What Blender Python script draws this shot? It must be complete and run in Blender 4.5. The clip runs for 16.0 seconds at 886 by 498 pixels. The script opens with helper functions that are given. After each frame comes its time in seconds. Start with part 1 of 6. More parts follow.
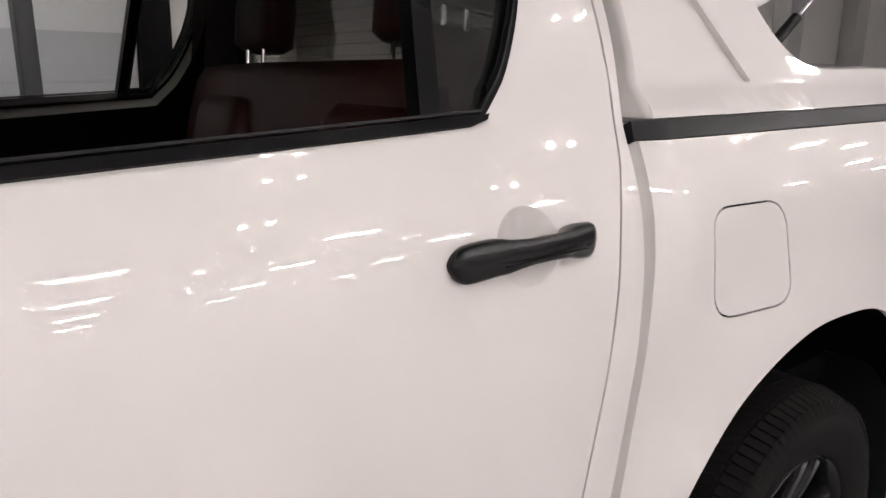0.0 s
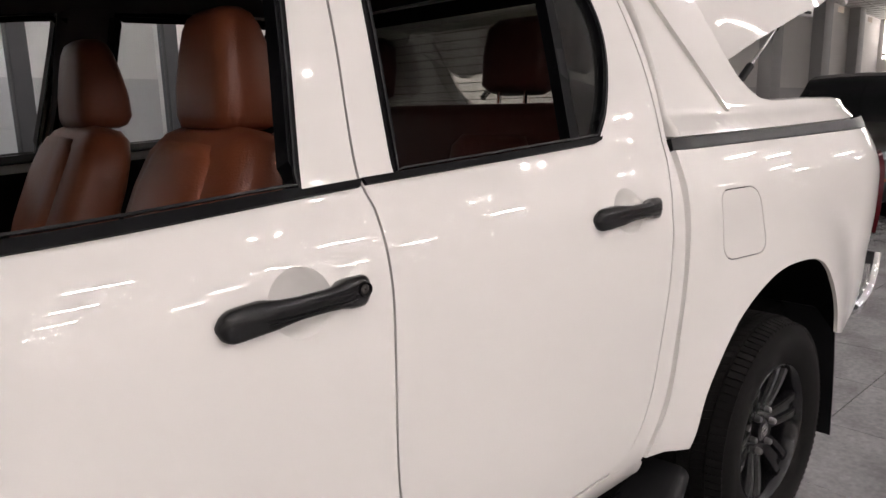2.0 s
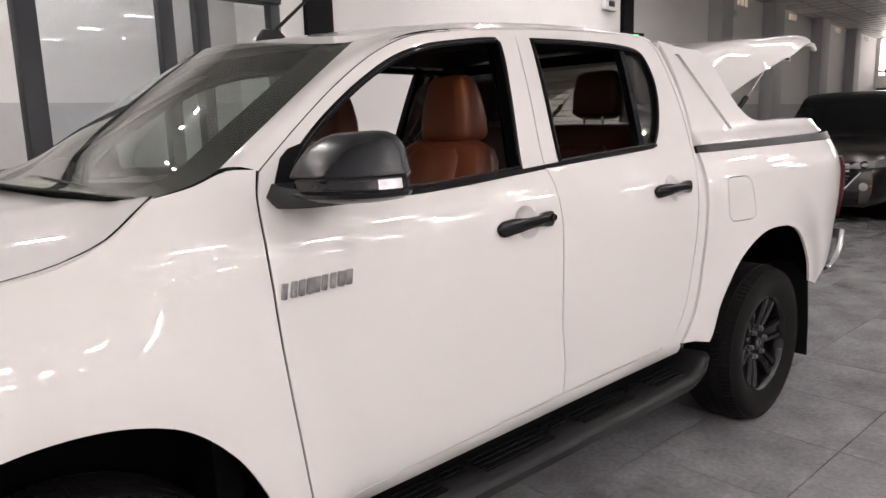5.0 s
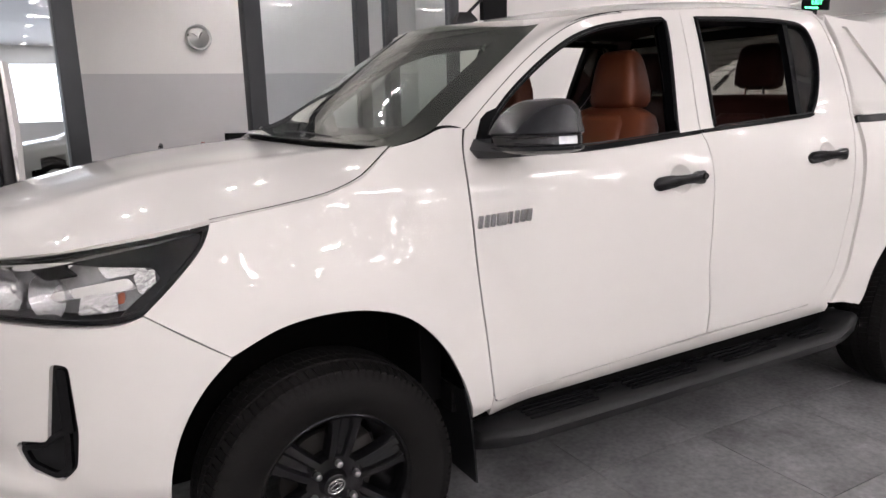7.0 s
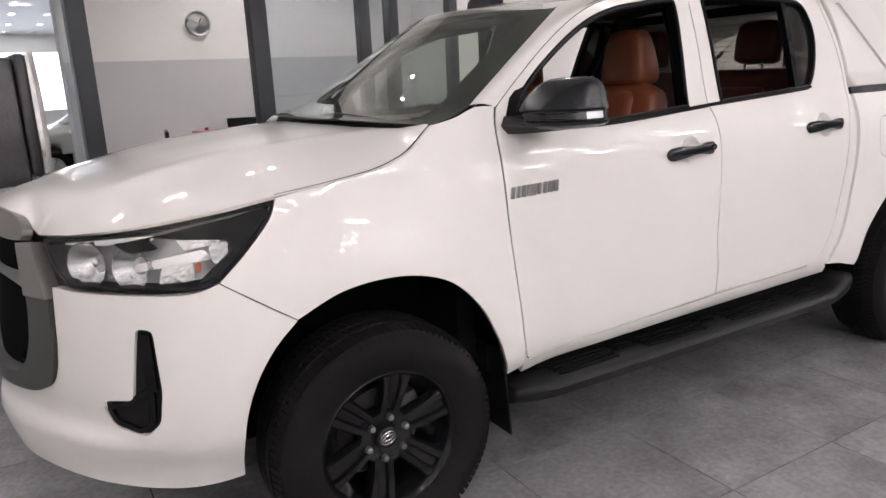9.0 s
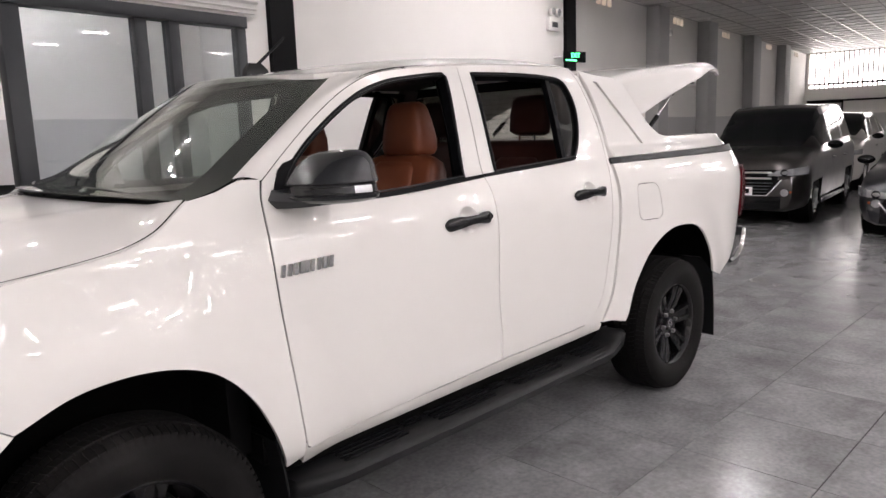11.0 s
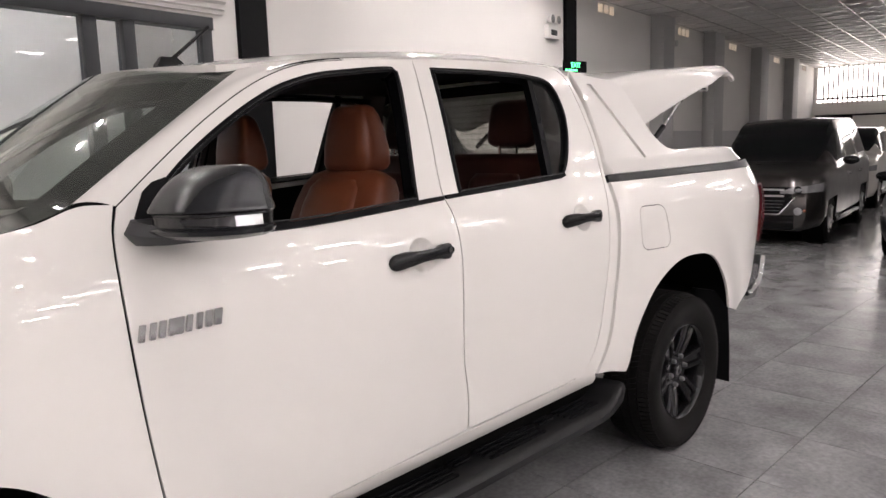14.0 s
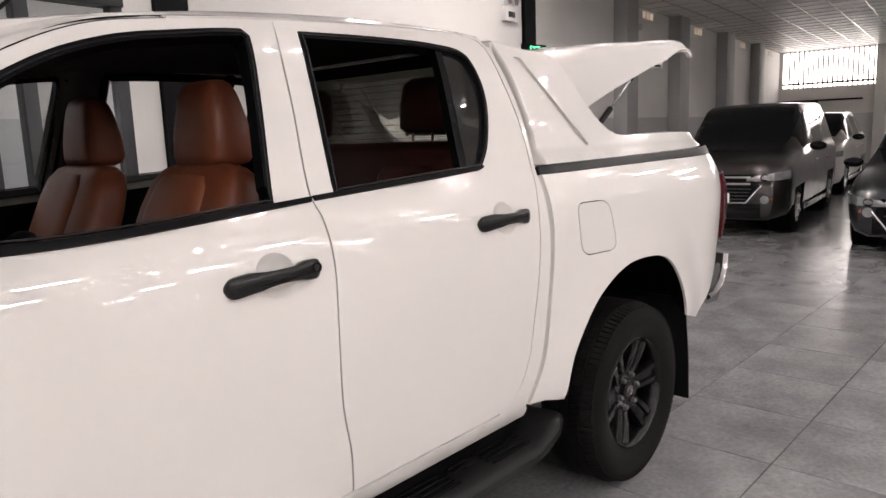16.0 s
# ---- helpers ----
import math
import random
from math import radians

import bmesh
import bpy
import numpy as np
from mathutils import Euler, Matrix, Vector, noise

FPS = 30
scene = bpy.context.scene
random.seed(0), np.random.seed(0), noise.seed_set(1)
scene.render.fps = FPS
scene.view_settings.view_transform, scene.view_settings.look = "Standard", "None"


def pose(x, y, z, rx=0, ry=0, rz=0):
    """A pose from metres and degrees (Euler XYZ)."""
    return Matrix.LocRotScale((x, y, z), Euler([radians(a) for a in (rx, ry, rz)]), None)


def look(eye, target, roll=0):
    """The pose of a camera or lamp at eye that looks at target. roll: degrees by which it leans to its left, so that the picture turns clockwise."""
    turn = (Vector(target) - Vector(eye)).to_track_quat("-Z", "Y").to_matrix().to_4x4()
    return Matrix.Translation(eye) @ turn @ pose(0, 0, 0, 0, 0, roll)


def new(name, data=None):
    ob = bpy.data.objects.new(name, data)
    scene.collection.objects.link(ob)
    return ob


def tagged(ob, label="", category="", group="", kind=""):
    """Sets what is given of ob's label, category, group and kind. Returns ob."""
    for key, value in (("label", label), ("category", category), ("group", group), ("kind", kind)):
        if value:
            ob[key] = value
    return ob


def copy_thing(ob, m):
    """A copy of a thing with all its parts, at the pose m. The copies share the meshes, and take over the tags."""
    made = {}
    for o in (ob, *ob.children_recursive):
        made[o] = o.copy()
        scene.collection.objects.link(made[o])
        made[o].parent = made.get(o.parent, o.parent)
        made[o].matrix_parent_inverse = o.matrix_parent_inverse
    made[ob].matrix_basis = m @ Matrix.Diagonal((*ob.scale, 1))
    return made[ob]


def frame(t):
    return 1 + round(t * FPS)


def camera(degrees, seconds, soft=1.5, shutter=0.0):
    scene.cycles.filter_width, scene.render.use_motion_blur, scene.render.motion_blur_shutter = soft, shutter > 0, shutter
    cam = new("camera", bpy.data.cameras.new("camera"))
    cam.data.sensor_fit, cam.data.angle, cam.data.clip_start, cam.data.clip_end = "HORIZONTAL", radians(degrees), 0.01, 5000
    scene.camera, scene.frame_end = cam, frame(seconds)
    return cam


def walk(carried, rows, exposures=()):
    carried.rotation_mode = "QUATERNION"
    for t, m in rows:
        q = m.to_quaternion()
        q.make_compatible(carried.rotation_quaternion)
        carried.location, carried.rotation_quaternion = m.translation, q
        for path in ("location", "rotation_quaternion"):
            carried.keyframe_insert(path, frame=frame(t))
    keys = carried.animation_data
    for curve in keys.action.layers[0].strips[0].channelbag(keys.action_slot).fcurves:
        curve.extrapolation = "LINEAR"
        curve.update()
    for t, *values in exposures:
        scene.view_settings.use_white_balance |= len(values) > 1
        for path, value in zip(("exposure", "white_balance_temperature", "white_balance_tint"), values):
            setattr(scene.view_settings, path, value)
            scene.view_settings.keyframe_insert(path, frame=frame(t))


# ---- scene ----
cam = camera(64.1, 16.0)
PATH = [
    (0, (1.602, -1.512, 1.435), (2.781, 0.032, 0.959), 0.3),
    (0.5, (1.45, -1.573, 1.438), (2.687, -0.066, 0.99), 0.6),
    (1, (1.251, -1.674, 1.448), (2.515, -0.187, 1.013), 0.2),
    (1.5, (1.015, -1.715, 1.457), (2.298, -0.24, 1.035), -0.5),
    (2, (0.845, -1.761, 1.464), (2.16, -0.308, 1.067), -1.4),
    (2.5, (0.654, -1.906, 1.461), (1.981, -0.456, 1.091), -1.7),
    (3, (0.489, -1.983, 1.464), (1.825, -0.536, 1.11), -1.9),
    (5.5, (-0.419, -2.384, 1.503), (0.867, -0.893, 1.15), -1.6),
    (6, (-0.49, -2.442, 1.507), (0.727, -0.897, 1.146), -1.7),
    (6.5, (-0.547, -2.574, 1.509), (0.558, -0.953, 1.125), -1.5),
    (7, (-0.627, -2.668, 1.496), (0.323, -0.959, 1.074), -1.5),
    (7.5, (-0.691, -2.686, 1.494), (0.172, -0.94, 1.037), -1.9),
    (8, (-0.808, -2.681, 1.494), (0.025, -0.929, 1.007), -2.2),
    (8.5, (-0.875, -2.721, 1.498), (-0.002, -0.991, 1.002), -2.5),
    (9, (-0.857, -2.749, 1.503), (0.116, -1.067, 1.029), -2.7),
    (9.5, (-0.822, -2.748, 1.507), (0.299, -1.153, 1.063), -2.7),
    (10, (-0.786, -2.759, 1.518), (0.471, -1.257, 1.116), -2.5),
    (12.5, (-0.454, -2.57, 1.526), (0.998, -1.223, 1.249), -1.9),
    (13, (-0.374, -2.493, 1.516), (1.08, -1.149, 1.237), -1.9),
    (13.5, (-0.224, -2.449, 1.513), (1.206, -1.079, 1.234), -1.8),
    (14, (-0.096, -2.416, 1.508), (1.304, -1.017, 1.22), -1.7),
    (14.5, (0.008, -2.352, 1.498), (1.396, -0.944, 1.197), -2.1),
    (15, (0.137, -2.252, 1.497), (1.526, -0.847, 1.184), -2.6),
    (15.5, (0.278, -2.212, 1.492), (1.675, -0.818, 1.169), -2.6),
    (16, (0.456, -2.24, 1.488), (1.904, -0.897, 1.169), -2.2),
]
walk(cam, [(t, look(eye, target, roll)) for t, eye, target, roll in PATH], exposures=[(0.0, 0.98, 6550, 18.0), (3.0, 1.04, 6700, 18.0), (6.0, 1.12, 6450, 18.0), (9.0, 1.18, 6400, 18.0), (12.5, 1.16, 6500, 18.0), (16.0, 1.08, 6650, 18.0)])

# ---- world and large lights ----
world = bpy.data.worlds.new("world")
scene.world = world
world.use_nodes = True
wn = world.node_tree.nodes
sky = wn.new("ShaderNodeTexSky")
sky.sky_type, sky.sun_disc = "NISHITA", False
sky.sun_elevation, sky.sun_rotation = radians(40), radians(100)
world.node_tree.links.new(sky.outputs[0], wn["Background"].inputs[0])
wn["Background"].inputs[1].default_value = 0.12
LIGHT_SPOT = 330.0
LIGHT_PANEL = 52.0
scene.view_settings.exposure = 0.0


# ---- materials ----
def nodes_of(name):
    m = bpy.data.materials.new(name)
    m.use_nodes = True
    return m, m.node_tree.nodes, m.node_tree.links, m.node_tree.nodes["Principled BSDF"]


def material(name, colour, rough=0.5, metal=0.0, coat=0.0, coat_rough=0.03, vary=0.06, scale=6.0, grain=120.0,
             bump=0.0, rough_vary=0.08, emit=None, power=0.0, transmission=0.0, ior=1.45, spec=0.5, random_shift=0.0):
    """A surface with stains at one scale, grain at another, and a fine relief."""
    m, n, l, b = nodes_of(name)
    co = n.new("ShaderNodeTexCoord")
    big = n.new("ShaderNodeTexNoise")
    big.inputs["Scale"].default_value, big.inputs["Detail"].default_value = scale, 5
    fine = n.new("ShaderNodeTexNoise")
    fine.inputs["Scale"].default_value, fine.inputs["Detail"].default_value = grain, 3
    l.new(co.outputs["Object"], big.inputs["Vector"])
    l.new(co.outputs["Object"], fine.inputs["Vector"])
    both = n.new("ShaderNodeMath")
    both.operation = "MULTIPLY_ADD"
    both.inputs[1].default_value = 0.35
    l.new(fine.outputs["Fac"], both.inputs[0])
    l.new(big.outputs["Fac"], both.inputs[2])
    ramp = n.new("ShaderNodeMapRange")
    ramp.inputs["From Min"].default_value, ramp.inputs["From Max"].default_value = 0.35, 1.0
    ramp.inputs["To Min"].default_value, ramp.inputs["To Max"].default_value = 1 - vary, 1 + vary
    l.new(both.outputs[0], ramp.inputs["Value"])
    last = ramp.outputs[0]
    if random_shift:
        info = n.new("ShaderNodeObjectInfo")
        shift = n.new("ShaderNodeMapRange")
        shift.inputs["To Min"].default_value, shift.inputs["To Max"].default_value = 1 - random_shift, 1 + random_shift
        l.new(info.outputs["Random"], shift.inputs["Value"])
        times = n.new("ShaderNodeMath")
        times.operation = "MULTIPLY"
        l.new(last, times.inputs[0])
        l.new(shift.outputs[0], times.inputs[1])
        last = times.outputs[0]
    tint = n.new("ShaderNodeVectorMath")
    tint.operation = "SCALE"
    tint.inputs[0].default_value = colour
    l.new(last, tint.inputs["Scale"])
    l.new(tint.outputs[0], b.inputs["Base Color"])
    rr = n.new("ShaderNodeMapRange")
    rr.inputs["From Min"].default_value, rr.inputs["From Max"].default_value = 0.3, 0.75
    rr.inputs["To Min"].default_value, rr.inputs["To Max"].default_value = max(0.0, rough - rough_vary / 2), min(1.0, rough + rough_vary / 2)
    l.new(big.outputs["Fac"], rr.inputs["Value"])
    l.new(rr.outputs[0], b.inputs["Roughness"])
    b.inputs["Metallic"].default_value = metal
    b.inputs["Coat Weight"].default_value, b.inputs["Coat Roughness"].default_value = coat, coat_rough
    b.inputs["Transmission Weight"].default_value, b.inputs["IOR"].default_value = transmission, ior
    b.inputs["Specular IOR Level"].default_value = spec
    if bump:
        bp = n.new("ShaderNodeBump")
        bp.inputs["Strength"].default_value, bp.inputs["Distance"].default_value = bump, 0.002
        l.new(fine.outputs["Fac"], bp.inputs["Height"])
        l.new(bp.outputs[0], b.inputs["Normal"])
    if emit:
        b.inputs["Emission Color"].default_value = (*emit, 1)
        b.inputs["Emission Strength"].default_value = power
    return m


PAINT = material("pearl_white_paint", (0.655, 0.634, 0.606), 0.36, coat=0.9, coat_rough=0.02, vary=0.012, scale=2.0, grain=900, rough_vary=0.04, spec=0.25)
PAINT.node_tree.nodes["Principled BSDF"].inputs["Coat IOR"].default_value = 1.55
BLACK_TRIM = material("black_plastic", (0.008, 0.008, 0.0085), 0.38, vary=0.2, scale=5, grain=300, bump=0.06, spec=0.18)
RUBBER = material("tyre_rubber", (0.0065, 0.0060, 0.0058), 0.75, spec=0.12, vary=0.35, scale=9, grain=160, bump=0.25)
SEAL = material("black_rubber_seal", (0.0025, 0.0025, 0.003), 0.5, vary=0.15, scale=5, spec=0.07)
SATIN_BLACK = material("satin_black_alloy", (0.004, 0.004, 0.0045), 0.17, vary=0.2, scale=8, spec=0.30)
MIRROR_SHELL = material("dark_grey_shell", (0.013, 0.0135, 0.0155), 0.23, vary=0.2, scale=10, spec=0.4)
FOOT_GREY = material("satin_grey_plastic", (0.030, 0.030, 0.033), 0.45, vary=0.1, grain=300, bump=0.05, spec=0.3)
GLOSS_BLACK = material("gloss_black_plastic", (0.004, 0.004, 0.0045), 0.12, vary=0.1, spec=0.4)
HANDLE_BLACK = material("satin_handle_plastic", (0.006, 0.006, 0.0065), 0.22, vary=0.2, scale=9, grain=300, bump=0.04, spec=0.38)
CHROME = material("chrome", (0.75, 0.75, 0.75), 0.08, metal=1.0, vary=0.02)
STEEL = material("brushed_steel", (0.55, 0.55, 0.54), 0.3, metal=1.0, vary=0.08, bump=0.05)
GREY_GARNISH = material("grey_metallic_plastic", (0.20, 0.19, 0.178), 0.34, metal=0.6, coat=0.4, vary=0.06)
LEATHER = material("tan_leather", (0.140, 0.038, 0.0165), 0.42, vary=0.16, scale=7, grain=260, bump=0.35, rough_vary=0.14, spec=0.4)
IRON = material("dull_cast_iron", (0.045, 0.042, 0.04), 0.55, metal=0.6, vary=0.25, grain=90, bump=0.3)
# The rear bench has a darker colour than the front seats.
LEATHER_REAR = material("darker_leather", (0.034, 0.010, 0.0075), 0.5, vary=0.16, scale=7, grain=260, bump=0.3, spec=0.25)
DARK_CHROME = material("dark_chrome", (0.38, 0.38, 0.38), 0.12, metal=1.0, vary=0.05)
NUT = material("dull_nut_steel", (0.20, 0.20, 0.20), 0.3, metal=0.9, vary=0.1)
CABIN = material("charcoal_cabin_plastic", (0.004, 0.0038, 0.004), 0.65, spec=0.07, vary=0.2, grain=400, bump=0.2)
HEADLINER = material("grey_headliner_cloth", (0.05, 0.045, 0.044), 0.95, vary=0.08, grain=700, bump=0.3, spec=0.1)
UNDER = material("underbody_black", (0.0035, 0.0035, 0.0035), 0.9, spec=0.03, vary=0.4, grain=60, bump=0.4)
RED_LENS = material("red_lens", (0.055, 0.003, 0.006), 0.22, coat=0.15, vary=0.05, spec=0.2)
AMBER = material("amber_lens", (0.20, 0.042, 0.014), 0.15, coat=1.0, vary=0.05)
REFLECTOR = material("lamp_reflector", (0.66, 0.66, 0.67), 0.16, metal=0.9, vary=0.2, grain=70, bump=0.9)
LAMP_BACK = material("fluted_lamp_back", (0.46, 0.46, 0.465), 0.25, metal=0.45, vary=0.35, scale=14, grain=90, bump=0.9)
LENS_SMOKE = material("smoked_lens", (0.03, 0.03, 0.032), 0.12, metal=0.5, vary=0.25, grain=60, bump=0.6)
LENS_CLEAR = material("faceted_lens", (0.40, 0.40, 0.41), 0.14, metal=0.6, vary=0.3, grain=55, bump=0.9)
HEAT_LINE = material("brown_heating_line", (0.13, 0.10, 0.08), 0.6, vary=0.05)
GREY_FRAME = material("grey_aluminium_frame", (0.034, 0.036, 0.039), 0.42, metal=0.2, vary=0.08)
BLACK_STEEL = material("black_painted_steel", (0.0035, 0.0035, 0.004), 0.5, spec=0.12, vary=0.2)
WALL_WHITE = material("white_painted_plaster", (0.80, 0.78, 0.75), 0.75, vary=0.035, scale=1.3, grain=90, bump=0.12, spec=0.25)
WALL_GREY = material("grey_painted_plaster", (0.56, 0.55, 0.548), 0.7, vary=0.04, scale=1.3, grain=90, bump=0.12, spec=0.25)
PILLAR = material("grey_pilaster_paint", (0.42, 0.415, 0.41), 0.7, vary=0.05, scale=1.5, grain=90, bump=0.1)
CEILING = material("ceiling_board", (0.60, 0.585, 0.57), 0.42, vary=0.05, scale=2.5, grain=70, bump=0.2, random_shift=0.05)
GROUT = material("dark_grout", (0.008, 0.008, 0.008), 0.9, vary=0.2)
SPOT_GLOW = material("spot_lens", (0.9, 0.9, 0.9), 0.3, emit=(1.0, 0.975, 0.945), power=LIGHT_SPOT)
DAY_GLOW = material("daylight_backdrop", (0.9, 0.9, 0.9), 0.9, emit=(1.0, 0.95, 0.88), power=3.8)
VENT_GLOW = material("daylight_through_vents", (0.9, 0.9, 0.9), 0.9, emit=(1.0, 0.80, 0.58), power=1.3)
PANEL_GLOW = material("panel_diffuser", (0.9, 0.9, 0.9), 0.4, emit=(1.0, 0.975, 0.945), power=LIGHT_PANEL)
GARNISH_DARK = material("dark_grey_grille_plastic", (0.040, 0.039, 0.038), 0.42, vary=0.1, grain=300, bump=0.05)
STREET_GLOW = material("street_backdrop", (0.9, 0.9, 0.9), 0.9, emit=(0.92, 0.96, 1.0), power=1.7, vary=0.0)
T_BAR = material("white_metal_tee", (0.82, 0.80, 0.78), 0.25, metal=0.3, vary=0.03)


def tile_material():
    m, n, l, b = nodes_of("grey_porcelain_tile")
    geo = n.new("ShaderNodeNewGeometry")
    info = n.new("ShaderNodeObjectInfo")
    push = n.new("ShaderNodeCombineXYZ")
    times = n.new("ShaderNodeMath")
    times.operation, times.inputs[1].default_value = "MULTIPLY", 40.0
    l.new(info.outputs["Random"], times.inputs[0])
    l.new(times.outputs[0], push.inputs[2])
    add = n.new("ShaderNodeVectorMath")
    add.operation = "ADD"
    l.new(geo.outputs["Position"], add.inputs[0])
    l.new(push.outputs[0], add.inputs[1])
    cloud = n.new("ShaderNodeTexNoise")
    cloud.inputs["Scale"].default_value, cloud.inputs["Detail"].default_value, cloud.inputs["Roughness"].default_value = 3.0, 6, 0.55
    cloud.inputs["Distortion"].default_value = 0.1
    fine = n.new("ShaderNodeTexNoise")
    fine.inputs["Scale"].default_value, fine.inputs["Detail"].default_value = 45, 4
    for t in (cloud, fine):
        l.new(add.outputs[0], t.inputs["Vector"])
    ramp = n.new("ShaderNodeValToRGB")
    ramp.color_ramp.elements[0].position, ramp.color_ramp.elements[0].color = 0.30, (0.148, 0.147, 0.149, 1)
    ramp.color_ramp.elements[1].position, ramp.color_ramp.elements[1].color = 0.74, (0.272, 0.270, 0.273, 1)
    l.new(cloud.outputs["Fac"], ramp.inputs["Fac"])
    mix = n.new("ShaderNodeMix")
    mix.data_type, mix.blend_type = "RGBA", "OVERLAY"
    mix.inputs["Factor"].default_value = 0.40
    l.new(ramp.outputs["Color"], mix.inputs["A"])
    l.new(fine.outputs["Fac"], mix.inputs["B"])
    l.new(mix.outputs["Result"], b.inputs["Base Color"])
    rr = n.new("ShaderNodeMapRange")
    rr.inputs["To Min"].default_value, rr.inputs["To Max"].default_value = 0.17, 0.25
    b.inputs["Specular IOR Level"].default_value = 0.9
    l.new(cloud.outputs["Fac"], rr.inputs["Value"])
    l.new(rr.outputs[0], b.inputs["Roughness"])
    bp = n.new("ShaderNodeBump")
    bp.inputs["Strength"].default_value, bp.inputs["Distance"].default_value = 0.04, 0.002
    l.new(fine.outputs["Fac"], bp.inputs["Height"])
    l.new(bp.outputs[0], b.inputs["Normal"])
    return m


TILE = tile_material()


def glass(name, colour, rough=0.0, ior=1.45, pale_share=0.0):
    m, n, l, b = nodes_of(name)
    b.inputs["Base Color"].default_value = (*colour, 1)
    b.inputs["Roughness"].default_value = rough
    b.inputs["Transmission Weight"].default_value = 1.0 - pale_share
    b.inputs["IOR"].default_value = ior
    return m


# A diffuse share in the colour stands in for bright reflections on the truck's glass.
GLASS_TINT = glass("tinted_glass", (0.36, 0.37, 0.36), pale_share=0.04)
GLASS_SCREEN = glass("windscreen_glass", (0.70, 0.77, 0.71), pale_share=0.02)
GLASS_REAR = glass("paled_rear_glass", (0.66, 0.66, 0.60), pale_share=0.25)
GLASS_LENS = glass("thin_clear_lens", (0.97, 0.97, 0.97), ior=1.22)
GLASS_OFFICE = glass("partition_glass", (0.72, 0.77, 0.80))
DARK_GLASS = material("dark_car_glass", (0.003, 0.0035, 0.004), 0.05, vary=0.05, spec=0.5)


# ---- building helpers ----
def mesh_object(name, verts, faces, mat, parent=None, label="", smooth=False, normals=None):
    me = bpy.data.meshes.new(name)
    me.from_pydata([tuple(map(float, v)) for v in verts], [], [tuple(map(int, f)) for f in faces])
    me.materials.append(mat)
    if smooth or normals is not None:
        me.polygons.foreach_set("use_smooth", [True] * len(me.polygons))
    if normals is not None:
        me.normals_split_custom_set([tuple(map(float, n)) for n in normals])
    me.update()
    ob = new(name, me)
    if parent is not None:
        ob.parent = parent
    if label:
        ob["label"] = label
    return ob


def part(name, bm, mat, parent=None, label="", smooth=True, angle=40):
    bmesh.ops.recalc_face_normals(bm, faces=bm.faces)
    me = bpy.data.meshes.new(name)
    bm.to_mesh(me)
    bm.free()
    me.materials.append(mat)
    if smooth:
        me.polygons.foreach_set("use_smooth", [True] * len(me.polygons))
        me.set_sharp_from_angle(angle=radians(angle))
    ob = new(name, me)
    if parent is not None:
        ob.parent = parent
    if label:
        ob["label"] = label
    return ob


def thing(name, label, category, at=(0, 0, 0), turn=0.0, group="", kind=""):
    ob = new(name)
    ob.empty_display_size = 0.1
    ob.matrix_basis = pose(*at, 0, 0, turn)
    return tagged(ob, label, category, group, kind)


def box(bm, x0, x1, y0, y1, z0, z1, bevel=0.0, seg=2):
    made = bmesh.ops.create_cube(bm, size=1.0)["verts"]
    for v in made:
        v.co = Vector(((x0 + x1) / 2 + v.co.x * (x1 - x0), (y0 + y1) / 2 + v.co.y * (y1 - y0), (z0 + z1) / 2 + v.co.z * (z1 - z0)))
    if bevel:
        edges = list({e for v in made for e in v.link_edges})
        bmesh.ops.bevel(bm, geom=edges, offset=bevel, segments=seg, profile=0.5, affect="EDGES")
    return bm


def box_part(name, dims, mat, parent=None, bevel=0.004, label="", seg=2):
    return part(name, box(bmesh.new(), *dims, bevel=bevel, seg=seg), mat, parent, label)


def rod(bm, a, b, r, n=12, r2=None):
    a, b = Vector(a), Vector(b)
    axis = b - a
    turn = axis.to_track_quat("Z", "Y").to_matrix().to_4x4()
    bmesh.ops.create_cone(bm, cap_ends=True, segments=n, radius1=r, radius2=r if r2 is None else r2, depth=axis.length,
                          matrix=Matrix.Translation((a + b) / 2) @ turn)
    return bm


def lathe(bm, profile, n, axis="y", centre=(0, 0, 0), closed=False):
    """Turns (radius, height) points round an axis."""
    rings = []
    for k in range(n):
        a = 2 * math.pi * k / n
        ring = []
        for r, h in profile:
            c, s = r * math.cos(a), r * math.sin(a)
            p = (c, h, s) if axis == "y" else (c, s, h) if axis == "z" else (h, c, s)
            ring.append(bm.verts.new(Vector(p) + Vector(centre)))
        rings.append(ring)
    m = len(profile)
    for k in range(n):
        a, b = rings[k], rings[(k + 1) % n]
        for j in range(m if closed else m - 1):
            j2 = (j + 1) % m
            bm.faces.new((a[j], a[j2], b[j2], b[j]))
    return bm


def loft(bm, rings, closed=True, caps=False):
    rows = [[bm.verts.new(p) for p in ring] for ring in rings]
    for a, b in zip(rows, rows[1:]):
        m = len(a)
        for j in range(m if closed else m - 1):
            bm.faces.new((a[j], a[(j + 1) % m], b[(j + 1) % m], b[j]))
    if caps:
        bm.faces.new(rows[0][::-1])
        bm.faces.new(rows[-1])
    return bm


